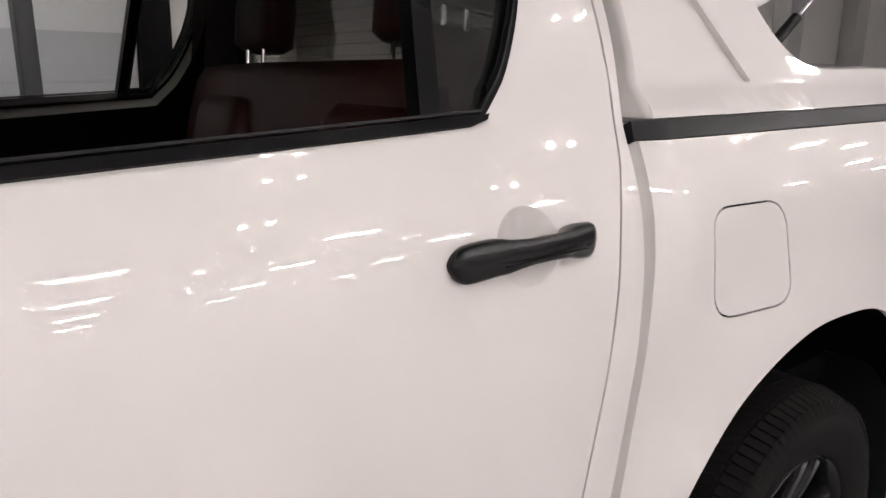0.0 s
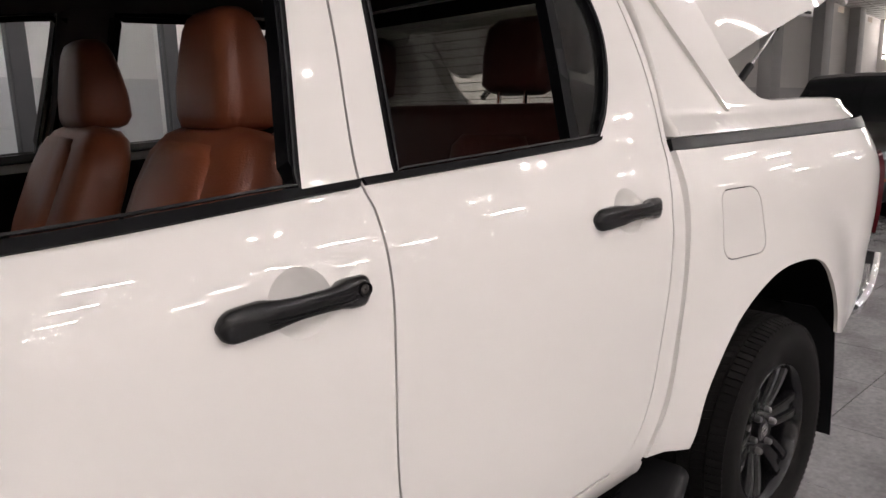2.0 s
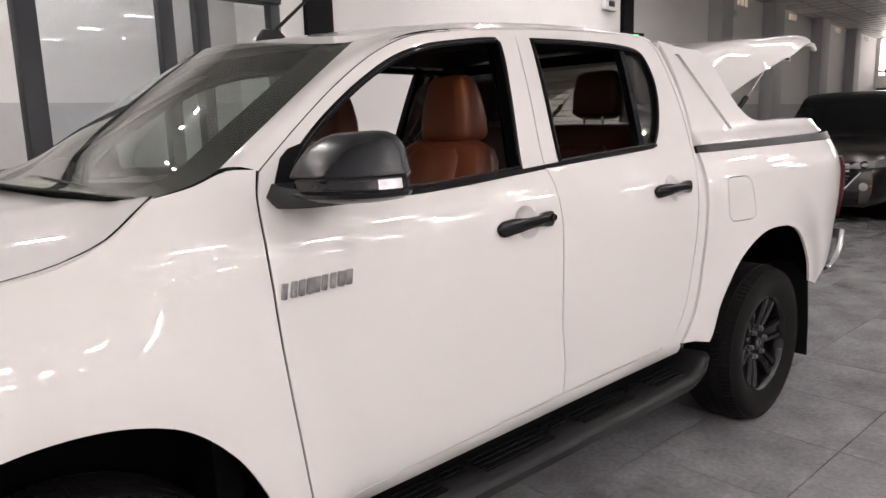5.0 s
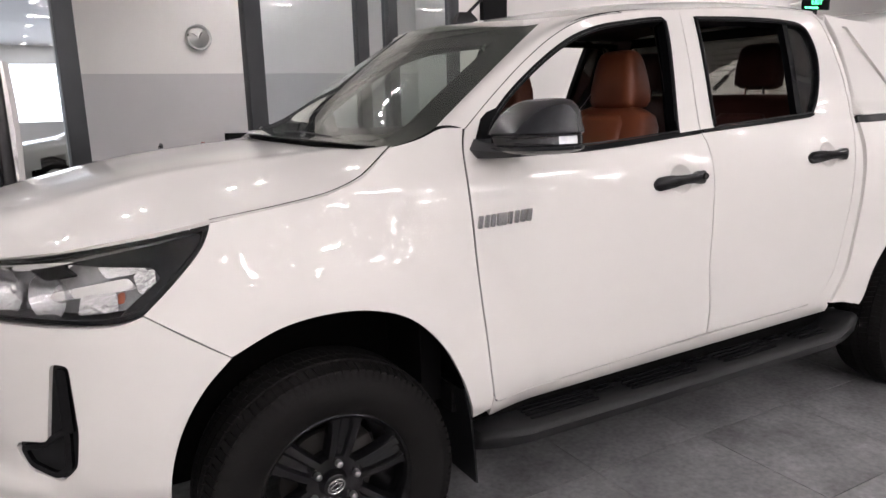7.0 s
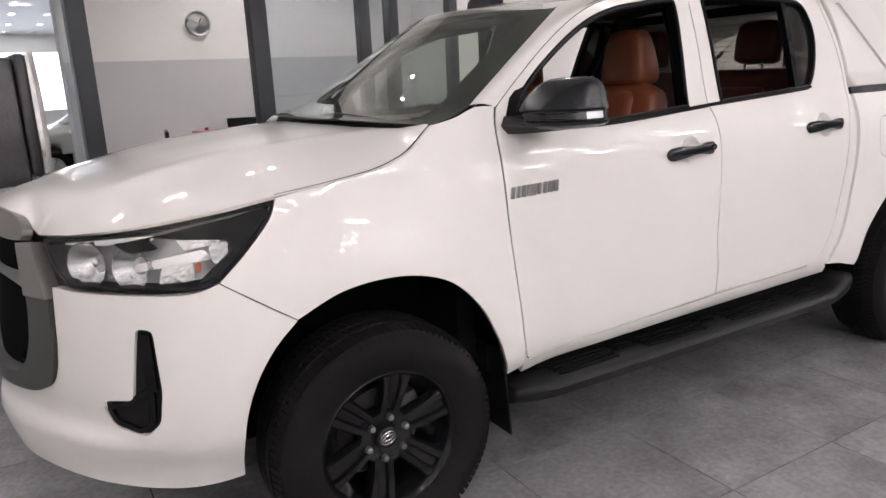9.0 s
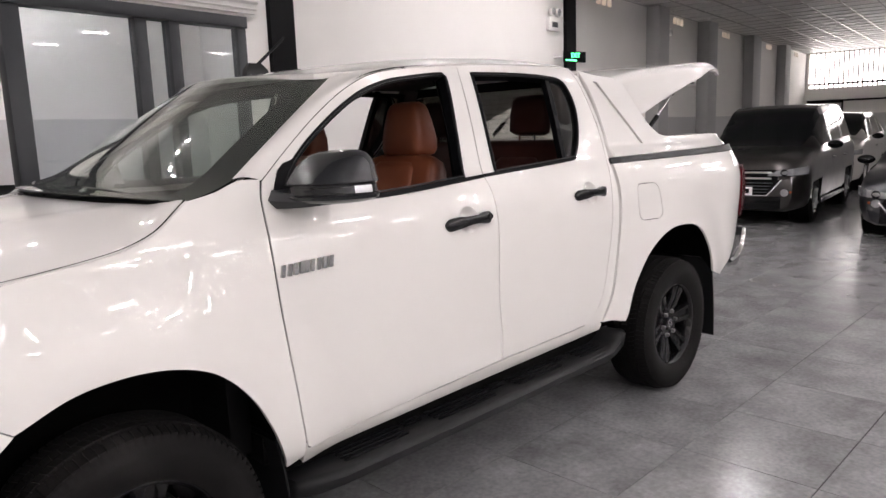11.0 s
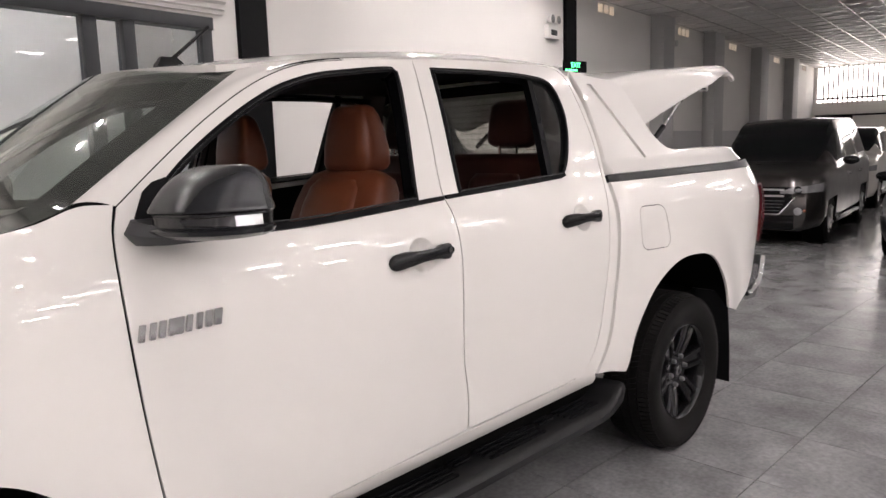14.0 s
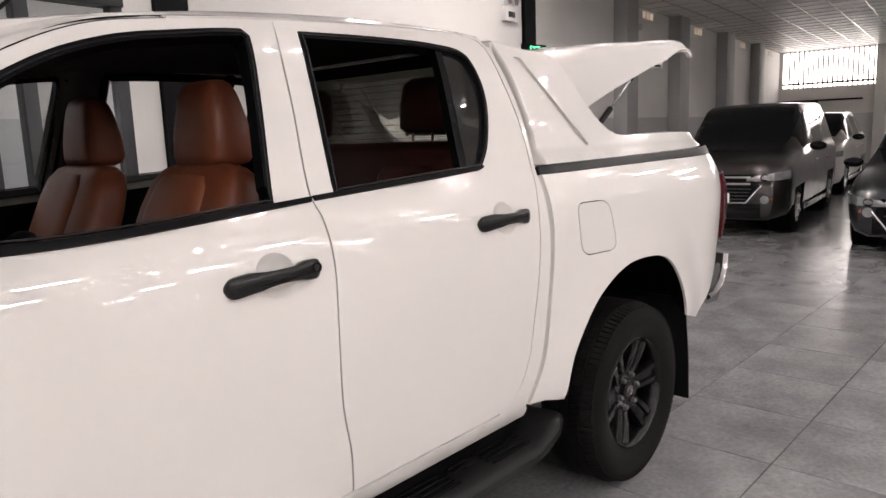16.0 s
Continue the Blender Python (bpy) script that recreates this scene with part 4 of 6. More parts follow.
# Head lamps: a dark bucket with reflectors behind a clear shell.
for mirror in (False, True):
    loop = curve_of(HL, 0.02)
    loop = mirrored(loop) if mirror else loop
    sg = -1 if mirror else 1
    lampob = panel("head_lamp", nose, [loop], LAMP_BACK, truck, nose_out, depth=0.0, step=0.04, lift=-0.075, label="clear head lamp with chrome reflectors and an amber spot")
    ob = panel("lamp_lens", nose, [loop], GLASS_LENS, lampob, nose_out, depth=0.003, step=0.035, lift=-0.002, both=True)
    ob.visible_shadow = False
    panel("lamp_rim", nose, [grown(loop, -0.001), grown(loop, -0.012)], SEAL, lampob, nose_out, depth=0.085, step=0.05, lift=-0.006)
    for pts, mat, lift, nm in (
        ([at_nose(-.62, .79, 1.128), at_nose(-.40, .86, 1.165), at_nose(-.31, .85, 1.180), at_nose(-.315, .86, 1.14), at_nose(-.385, .86, 1.062), at_nose(-.45, .855, 1.004), at_nose(-.52, .84, .990), at_nose(-.475, .855, 1.03), at_nose(-.415, .86, 1.075), at_nose(-.43, .86, 1.105), at_nose(-.55, .82, 1.118)], SEAL, -0.016, "lamp_mask"),
        ([at_nose(-.815, .52, 1.10), at_nose(-.60, .77, 1.133), at_nose(-.61, .77, 1.118), at_nose(-.82, .53, 1.083)], CHROME, -0.03, "lamp_brow"),
        ([at_nose(-.70, .70, 1.112), at_nose(-.63, .76, 1.122), at_nose(-.60, .78, 1.095), at_nose(-.665, .74, 1.085)], SEAL, -0.022, "lamp_mask"),
        ([at_nose(-.66, .74, 1.055), at_nose(-.49, .84, 1.085), at_nose(-.47, .85, 1.055), at_nose(-.66, .74, 1.033)], CHROME, -0.03, "lamp_blade"),
        ([at_nose(-.56, .81, 1.118), at_nose(-.46, .85, 1.125), at_nose(-.44, .85, 1.095), at_nose(-.54, .82, 1.085)], REFLECTOR, -0.035, "lamp_facet"),
        ([at_nose(-.60, .79, 1.045), at_nose(-.52, .83, 1.05), at_nose(-.52, .83, 1.00), at_nose(-.61, .78, .995)], REFLECTOR, -0.035, "lamp_facet"),
        ([at_nose(-.516, .83, 1.048), at_nose(-.500, .84, 1.050), at_nose(-.503, .84, 1.022), at_nose(-.518, .83, 1.018)], AMBER, -0.03, "amber_bulb"),
        ([at_nose(-.48, .85, 1.09), at_nose(-.425, .86, 1.10), at_nose(-.43, .86, 1.045), at_nose(-.47, .85, 1.04)], REFLECTOR, -0.035, "lamp_facet"),
    ):
        q = np.array([p[:2] for p in pts])
        q[:, 0] *= sg
        panel(nm, nose, [rounded(q, 0.01, 4)], mat, lampob, nose_out, depth=0.02, step=0.05, lift=lift)
    for (x, s, z, r) in ((-.755, .60, 1.045, .065), (-.665, .71, 1.042, .060)):
        c = nose(np.array([[at_nose(x, s, z)[0] * sg, z]]))[0]
        nrm = Vector((-0.75, sg * 0.66, 0.05)).normalized()
        bm = bmesh.new()
        lathe(bm, [(r * k, -0.055 * (1 - k * k)) for k in (1, .95, .85, .7, .5, .3, .12)] + [(.012, -.03), (.001, -.026)], 24, "z")
        bmesh.ops.transform(bm, matrix=Matrix.Translation(Vector(c) - nrm * 0.03) @ nrm.to_track_quat("Z", "Y").to_matrix().to_4x4(), verts=bm.verts)
        part("lamp_bowl", bm, REFLECTOR, lampob)

# Grille.
inner_edge = [(.505, 1.088), (.535, 1.0), (.552, .90), (.540, .80), (.50, .735), (.42, .70), (.2, .69)]
g_in = curve_of([(a, z, *((1,) if i == 0 else ())) for i, (a, z) in enumerate(inner_edge)] + [(-a, z, *((1,) if i == 0 else ())) for i, (a, z) in list(enumerate(inner_edge))[::-1]], 0.02)
low_out = [(.652, .942, 1)] + GRILLE_EDGE[3:]
low_in = [(.545, .942, 1)] + inner_edge[2:]
u_loop = curve_of(low_out + [(-a, z, *c) for a, z, *c in low_out[::-1]] + [(-a, z, *c) for a, z, *c in low_in] + low_in[::-1], 0.02)
grille = panel("grille", nose, [u_loop], GARNISH_DARK, truck, nose_out, depth=0.05, step=0.03, lift=0.012, label="dark grey grille surround with black slats")
for sgn in (-1, 1):
    cheek = curve_of([(.505, 1.088, 1), (.535, 1.0), (.545, .945, 1), (.652, .945, 1), (.622, 1.03), (.595, 1.098, 1)], 0.02)
    panel("grille_cheek", nose, [cheek * (sgn, 1)], GREY_GARNISH, grille, nose_out, depth=0.05, step=0.03, lift=0.018, label="grey metallic cheek of the grille")
panel("grille_backing", nose, [grown(g_in, 0.01)], UNDER, grille, nose_out, depth=0.0, step=0.05, lift=-0.03)
for k, (z, h, w) in enumerate(((1.045, .022, .51), (.985, .03, .53), (.915, .022, .545), (.85, .022, .54), (.79, .022, .52), (.74, .014, .47))):
    panel("slat", nose, [rounded([(-w, z - h), (w, z - h), (w, z + h * .3), (-w, z + h * .3)], .006, 3)], GREY_GARNISH if k == 1 else SATIN_BLACK, grille, nose_out, depth=0.03, step=0.06, lift=-0.002)
gz = [(-.335, 1.098), (-.16, 1.103), (0, 1.105), (.16, 1.103), (.335, 1.098), (.345, 1.13), (.30, 1.165), (0, 1.175), (-.30, 1.165), (-.345, 1.13)]
panel("hood_garnish", nose, [curve_of([(a * 1.62, z) for a, z in gz], .02)], GREY_GARNISH, truck, nose_out, depth=0.03, step=0.03, lift=0.022, label="brushed grey garnish on the hood lip")
bm = bmesh.new()
for r1, r2, w in ((0.068, 0.046, 0.008), (0.030, 0.044, 0.006), (0.052, 0.018, 0.006)):
    ring = []
    for k in range(32):
        a = 2 * math.pi * k / 32
        ring.append([(-1.012 - 0.006 * math.cos(b), (r1 + w * math.sin(b)) * math.cos(a), 1.015 + (r2 + w * math.sin(b)) * math.sin(a)) for b in (0, math.pi / 2, math.pi, 1.5 * math.pi)])
    ring.append(ring[0])
    loft(bm, ring)
bmesh.ops.remove_doubles(bm, verts=bm.verts, dist=1e-5)
part("emblem", bm, CHROME, grille, "chrome oval emblem")

# Cowl, wipers.
cow = []
for q in np.linspace(-1, 1, 21):
    x0 = .262 - .160 * (1 - q * q)
    cow.append([(x0 + d, q * .755, 1.338 + 0.010 * (1 - q * q) + dz) for d, dz in ((-.002, -.02), (.01, .0), (.05, .012), (.07, -.01))])
sheet("cowl", np.array(cow), BLACK_TRIM, truck)
for y0, y1, lift in ((-.60, -.04, .03), (.02, .60, .03)):
    rings = []
    for t in np.linspace(0, 1, 14):
        y = y0 + t * (y1 - y0)
        c = ((.262 - .160 * (1 - (y / .76) ** 2)) + .02 + .05 * t, y, 1.356 + .014 * math.sin(math.pi * t) + .018 * t)
        r = .008 * (1 - .5 * abs(2 * t - 1) ** 3)
        rings.append([(c[0] + r * math.cos(a), c[1], c[2] + r * math.sin(a)) for a in np.linspace(0, 2 * math.pi, 8, endpoint=False)])
    bm = loft(bmesh.new(), rings, caps=True)
    part("wiper", bm, BLACK_TRIM, truck)

# ---- wheels ----
wheel = None


def build_wheel(parent):
    """A satin black six-spoke wheel; outside towards -y, centred on the axle."""
    R, W = 0.386, 0.132
    bm = bmesh.new()
    prof = [(.226, -.095), (.234, -.108), (.244, -.114), (.266, -.124), (.300, -.1325), (.330, -.131), (.350, -.122), (.366, -.108)]
    lathe(bm, prof, 72)
    lathe(bm, [(r, -y) for r, y in prof], 72)
    lathe(bm, [(.366, -.108), (.371, -.09), (.371, .09), (.366, .108)], 72)
    tread = bmesh.new()
    n = 96
    for k in range(n):
        a0 = 2 * math.pi * k / n
        for row, (y0, y1, duty, shift, top) in enumerate(((-.116, -.070, .76, 0, .3765), (-.065, -.025, .92, .35, .381), (-.020, .020, .94, .1, .3815), (.025, .065, .92, .6, .381), (.070, .116, .76, .5, .3765))):
            a, b = a0 + shift * 2 * math.pi / n, a0 + (shift + duty) * 2 * math.pi / n
            skew = 0.03 if row in (1, 3) else 0.0
            pts = []
            for ang, yy, rr in ((a, y0, 0), (b, y0, 0), (b + skew, y1, 0), (a + skew, y1, 0)):
                edge_drop = 0.012 if abs(yy) > 0.11 else 0.0
                pts.append((ang, yy, top + .005 - edge_drop))
            lowr = .362
            tv = [tread.verts.new((r * math.cos(g), yy, r * math.sin(g))) for g, yy, r in pts]
            lv = [tread.verts.new((lowr * math.cos(g), yy, lowr * math.sin(g))) for g, yy, r in pts]
            tread.faces.new(tv)
            for i in range(4):
                tread.faces.new((tv[i], tv[(i + 1) % 4], lv[(i + 1) % 4], lv[i]))
    # shoulder lugs running down the sidewall
    for k in range(n):
        a = 2 * math.pi * (k + .1) / n
        b = a + 2 * math.pi / n * .55
        for sg in (-1, 1):
            ring = []
            for r, y in ((.3645, .1175), (.351, .1255), (.340, .1305)):
                ring.append((r, sg * y))
            tv = [[tread.verts.new((r * math.cos(g), y, r * math.sin(g))) for g in (a, b)] for r, y in ring]
            for p, q in zip(tv, tv[1:]):
                tread.faces.new((p[0], p[1], q[1], q[0]))
    rim = bmesh.new()
    lathe(rim, [(.232, -.100), (.237, -.106), (.231, -.111), (.222, -.104), (.215, -.085), (.205, -.04), (.196, .09), (.222, .10)], 64)
    hub = bmesh.new()
    lathe(hub, [(.001, -.058), (.040, -.058), (.055, -.068), (.088, -.068), (.095, -.06), (.097, -.02), (.001, -.015)], 36)
    for k in range(6):
        base = k * math.pi / 3
        for off in (-1, 1):
            rings = []
            for t in np.linspace(0, 1, 7):
                r = .060 + t * .164
                lat = off * (.0215 + .013 * t)
                w = .0155 + .002 * t + .006 * max(0, t - .8) * 5
                yf = -.064 - .020 * math.sin(min(1, t * 1.15) * math.pi / 2) - .012 * t
                yb = yf + .040
                c, s = math.cos(base), math.sin(base)
                ring = []
                for dl, yy in ((-w, yb), (-w, yf + .010), (-w * .55, yf), (w * .55, yf), (w, yf + .010), (w, yb)):
                    l = lat + dl
                    ring.append((r * c - l * s, yy, r * s + l * c))
                rings.append(ring)
            loft(hub, rings, caps=True)
        # web between the two bars near the hub
        rings = []
        for t in (0, .35, .7, 1.0):
            r = .06 + t * .160
            c, s = math.cos(base), math.sin(base)
            w = .022 + .010 * t
            yf = -.052 - .020 * math.sin(min(1, t * 1.15) * math.pi / 2) - .012 * t
            rings.append([(r * c - l * s, yy, r * s + l * c) for l, yy in ((-w, yf + .03), (-w, yf), (w, yf), (w, yf + .03))])
        loft(hub, rings, caps=True)
    w = part("wheel", rim, SATIN_BLACK, parent, "satin black six-spoke alloy wheel")
    part("spokes", hub, SATIN_BLACK, w)
    part("tyre", bm, RUBBER, w, "worn black all-terrain tyre", angle=30)
    tagged(part("tread", tread, RUBBER, w, angle=30), kind="stuff")
    part("hub_cap", lathe(bmesh.new(), [(.001, -.080), (.028, -.080), (.036, -.076), (.039, -.05)], 28), SATIN_BLACK, w)
    em = bmesh.new()
    for r1, r2, wd in ((.026, .0205, .0027), (.0105, .0190, .0022), (.019, .0080, .0022)):
        ring = []
        for k in range(24):
            a = 2 * math.pi * k / 24
            ring.append([((r1 + wd * math.sin(b)) * math.cos(a), -.0812 - .0012 * math.cos(b), (r2 + wd * math.sin(b)) * math.sin(a)) for b in (0, math.pi / 2, math.pi, 1.5 * math.pi)])
        ring.append(ring[0])
        loft(em, ring)
    part("cap_emblem", em, DARK_CHROME, w, "silver oval cap emblem")
    for k in range(6):
        a = k * math.pi / 3
        nut = bmesh.new()
        lathe(nut, [(.001, -.089), (.006, -.0885), (.0095, -.086), (.0105, -.081), (.0115, -.06)], 12)
        bmesh.ops.translate(nut, verts=nut.verts, vec=(.070 * math.cos(a), 0, .070 * math.sin(a)))
        part("lug_nut", nut, NUT, w, "bare steel lug nut")
    part("brake_disc", lathe(bmesh.new(), [(.07, -.005), (.145, -.005), (.145, .02), (.07, .02)], 40), IRON, w, "dull iron brake disc")
    cal = bmesh.new()
    box(cal, .085, .165, -.03, .05, -.07, .07, .015)
    part("brake_calliper", cal, IRON, w)
    return w


wheel = build_wheel(truck)
wheel.matrix_basis = pose(0, -.780, .384, 0, -19, 0)
for x, y, rot, turn in ((3.080, -.774, -9, 0), (0, .780, 40, 180), (3.070, .774, 10, 180)):
    w = copy_thing(wheel, pose(x, y, .384, 0, rot, turn))

# Mud flaps.
for x, wdt, y in ((.47, .26, -.715), (3.585, .28, -.745), (.47, .26, .715), (3.585, .28, .745)):
    bm = bmesh.new()
    rows = []
    for z, dx in ((.70 if x > 1 else .58, -.03), (.58, -.018), (.47, .0), (.36, .012), (.195 if x > 1 else .235, .02)):
        rows.append([(x + dx, y - wdt / 2, z), (x + dx, y + wdt / 2, z), (x + dx + .008, y + wdt / 2, z), (x + dx + .008, y - wdt / 2, z)])
    loft(bm, rows, caps=True)
    part("mud_flap", bm, BLACK_TRIM, truck)

# ---- side steps ----
for sgn in (-1, 1):
    rings = []
    for x, y0, y1, zt, th in ((.485, .70, .858, .405, .05), (.50, .70, .882, .43, .075), (.56, .70, .906, .435, .085), (.66, .70, .919, .430, .08), (1.5, .70, .922, .430, .08), (2.33, .70, .918, .432, .08), (2.40, .70, .912, .455, .10), (2.45, .70, .908, .486, .12), (2.51, .70, .890, .490, .12), (2.54, .70, .86, .45, .07)):
        y1, zt, th = y1 + .006, zt - .008, th * .88
        ring = [(x, sgn * y0, zt - .012), (x, sgn * (y1 - .03), zt), (x, sgn * (y1 - .010), zt - .006), (x, sgn * y1, zt - .022), (x, sgn * (y1 - .012), zt - th * .8), (x, sgn * (y1 - .05), zt - th), (x, sgn * y0, zt - th)]
        rings.append(ring)
    step_ob = part("side_step", loft(bmesh.new(), rings, caps=True), BLACK_TRIM, truck, "black plastic side step with ribbed treads", angle=50)
    for x0, x1 in ((.70, 1.00), (1.03, 1.12), (1.16, 1.50), (1.53, 1.62), (1.66, 1.98), (2.01, 2.10), (2.14, 2.36)):
        pad = bmesh.new()
        for k in range(5 if x1 - x0 > .15 else 3):
            yy = .745 + .028 * k
            ya, yb = sorted((sgn * yy, sgn * (yy + .013)))
            box(pad, x0, x1, ya, yb, .417, .4285, .003, 1)
        part("tread_pad", pad, SEAL, step_ob)

# ---- mirrors ----
MIRROR_SLICES = [  # height, front, back, inner end, outer end
    (.0860, .000, .020, .935, 1.015), (.0835, -.018, .036, .910, 1.045), (.0750, -.036, .050, .888, 1.066), (.0600, -.058, .064, .872, 1.080), (.0400, -.080, .077, .860, 1.088),
    (.0150, -.101, .086, .852, 1.090), (-.0020, -.112, .089, .847, 1.097), (-.0085, -.1155, .0895, .846, 1.100), (-.0120, -.1150, .0895, .846, 1.100), (-.0160, -.1040, .0890, .846, 1.090), (-.0200, -.1020, .0885, .846, 1.089),
    (-.0440, -.1030, .0845, .846, 1.094), (-.0475, -.1130, .0840, .846, 1.104), (-.0510, -.1175, .0835, .846, 1.108), (-.0600, -.1140, .0800, .848, 1.104), (-.0680, -.1020, .0720, .852, 1.085), (-.0740, -.070, .050, .862, 1.040), (-.0760, -.030, .020, .88, .98)]


def wing_mirror(sgn):
    cols = list(zip(*MIRROR_SLICES[::-1]))

    def on_shell(s, h, out=0.0):
        """s runs 0 to 1 outwards along the front to the tip, then 1 to 2 back along the rear."""
        xf, xb, y0, y1 = (float(np.interp(h, cols[0], c)) for c in cols[1:])
        f = s if s <= 1 else 2 - s
        q = math.sin(f * math.pi / 2)
        y = y0 + (y1 + out - y0) * q
        r = max(0.0, (q - .45) / .55)
        w = (1 - r ** 2.4) ** (1 / 2.4) * (1 - max(0.0, (.18 - q) / .18) ** 3 * .25)
        t = (y - .845) / .195
        k = 1 - .16 * max(0.0, 1 - t) ** 2
        mid, half = (xf + xb) / 2, (xb - xf) / 2 + out
        return (.634 + .038 * t + (mid + (-half if s <= 1 else half) * w) * k, sgn * y, 1.392 + .006 * t + h)

    rings = [[on_shell(q, h) for q in np.linspace(0, 2, 57)] for h, *_ in MIRROR_SLICES]
    shell_ob = part("wing_mirror", loft(bmesh.new(), rings, caps=True), MIRROR_SHELL, truck, "dark grey wing mirror with a clear indicator", angle=32)
    band = [[on_shell(q, h, .0012) for h in (-.0425, -.036, -.028, -.0215)] for q in np.linspace(.02, 1.25, 30)]
    sheet("mirror_band", np.array(band), GLOSS_BLACK, shell_ob, label="gloss black band of the mirror")
    lens = [[on_shell(q, -.032 + w * e, .0036) for e in (-1, -.4, .3, 1)] for q, w in zip(np.linspace(.22, .84, 18), np.linspace(.003, .0105, 18))]
    sheet("indicator", np.array(lens), LENS_SMOKE, shell_ob, label="smoked indicator lens")
    tip = [[on_shell(q, -.032 + .0108 * e, .0042) for e in (-1, -.4, .3, 1)] for q in np.linspace(.84, 1.05, 9)]
    sheet("indicator_lamp", np.array(tip), LENS_CLEAR, shell_ob, label="clear faceted lamp at the indicator's end")
    arm = bmesh.new()
    rr = []
    for y, x0, x1, z0, z1 in ((.770, .520, .66, 1.306, 1.366), (.81, .510, .67, 1.306, 1.362), (.86, .520, .68, 1.308, 1.356), (.92, .54, .69, 1.312, 1.350), (.97, .57, .69, 1.318, 1.346)):
        rr.append([(x0, sgn * y, (z0 + z1) / 2), (x0 + .02, sgn * y, z1), (x1 - .03, sgn * y, z1), (x1, sgn * y, (z0 + z1) / 2), (x1 - .03, sgn * y, z0), (x0 + .02, sgn * y, z0)])
    part("mirror_foot", loft(arm, rr, caps=True), FOOT_GREY, shell_ob, "satin grey mirror foot", angle=40)
    sail = np.array([[(x, sgn * (float(half_width(x, z)) + .006), z) for x, z in row] for row in (((.535, 1.318), (.60, 1.310), (.72, 1.308)), ((.545, 1.37), (.60, 1.38), (.68, 1.38)), ((.575, 1.425), (.60, 1.445), (.635, 1.455)))])
    sheet("mirror_sail", sail, SEAL, shell_ob, thick=.02 * sgn)
    sheet("mirror_glass", np.array([[(.688 + .075 * t + .004, sgn * (.845 + .195 * t), z) for z in (1.352, 1.39, 1.425)] for t in (.15, .5, .8)]), CHROME, shell_ob)


wing_mirror(-1)
wing_mirror(1)


# ---- door handles ----
def door_handle(cx, cz, tilt, lock):
    rings = []
    for t in np.linspace(0, 1, 45):
        u = (t - .515) * .262
        end = min(t, 1 - t)
        cap = math.sqrt(max(.02, 1 - (1 - min(1, end / .085)) ** 2))
        lift = min(1.0, max(0.0, (end - .24) / .08))
        lift = lift * lift * (3 - 2 * lift)
        d = (.018 + .020 * math.sin(math.pi * t) ** .8) * (.35 + .65 * cap)
        h = float(pchip(t, (0, .12, .25, .36, .48, .62, .74, .84, 1), (.0235, .0250, .0240, .0200, .0175, .0175, .0205, .0250, .0255))) * cap
        inn = -.004 + (d - .016) * lift
        x, z = cx + u, cz + u * tilt + .006 * math.sin(math.pi * min(1, t * 1.1)) - .002
        y = float(half_width(x, z))
        ring = []
        for k in range(16):
            a = 2 * math.pi * k / 16
            ca, sa = math.cos(a), math.sin(a)
            dz = np.sign(ca) * abs(ca) ** .75
            dd = (d + inn) / 2 + (d - inn) / 2 * np.sign(sa) * abs(sa) ** .65
            ring.append((x, -(y + dd), z + h * dz))
        rings.append(ring)
    ob = part("door_handle", loft(bmesh.new(), rings, caps=True), HANDLE_BLACK, truck, "black pull handle over a dished recess", angle=60)
    seam = bmesh.new()
    for t0, t1, dz in ((.22, .80, -.008), (.80, .83, -.004)):
        p = []
        for t in (t0, t1):
            x = cx + (t - .5) * .258
            z = cz + (t - .5) * .258 * tilt + .004 + dz
            p.append((x, -(float(half_width(x, z)) + .0385), z))
        rod(seam, p[0], p[1], .0012, 6)
    part("handle_crease", seam, SEAL, ob)
    if lock:
        x, z = cx + .103, cz + .103 * tilt + .003
        y = float(half_width(x, z))
        ring = part("key_lock", lathe(bmesh.new(), [(.0085, -(y + .0295)), (.0115, -(y + .0315)), (.0125, -(y + .028)), (.0125, -y)], 20, "y", (x, 0, z)), SEAL, ob, "silver key lock in a black ring")
        part("key_slot", lathe(bmesh.new(), [(.001, -(y + .0285)), (.007, -(y + .028)), (.0085, -(y + .026))], 16, "y", (x, 0, z)), IRON, ring)


door_handle(*HANDLES[0], .05, True)
door_handle(*HANDLES[1], .02, False)

# Chrome model plate on the front door: five plain slanted pieces.
x = .498
for w, gap in ((.013, .012), (.013, .008), (.014, .008), (.014, .0), (.020, .008), (.013, .012), (.013, .009), (.016, .006), (.018, .0)):
    h, z = .019, 1.118 + (x - .5) * .03
    pts = [(x - .004, z - h), (x + w - .004, z - h), (x + w + .004, z + h), (x + .004, z + h)]
    panel("name_plate_piece", side(-1), [rounded(pts, .003, 3)], DARK_CHROME, truck, outward(-1), depth=0.010, lift=0.009, step=.02)
    x += w + gap

# ---- sport bar and bed lid ----
def hoop_y(z):
    return pchip(z, (1.30, 1.37, 1.43, 1.80, 1.86), (.795, .778, .722, .620, .60))


def hoop(sgn):
    return lambda p: np.stack([p[:, 0], sgn * (hoop_y(p[:, 1]) - rear_taper(p[:, 0])), p[:, 1]], 1)


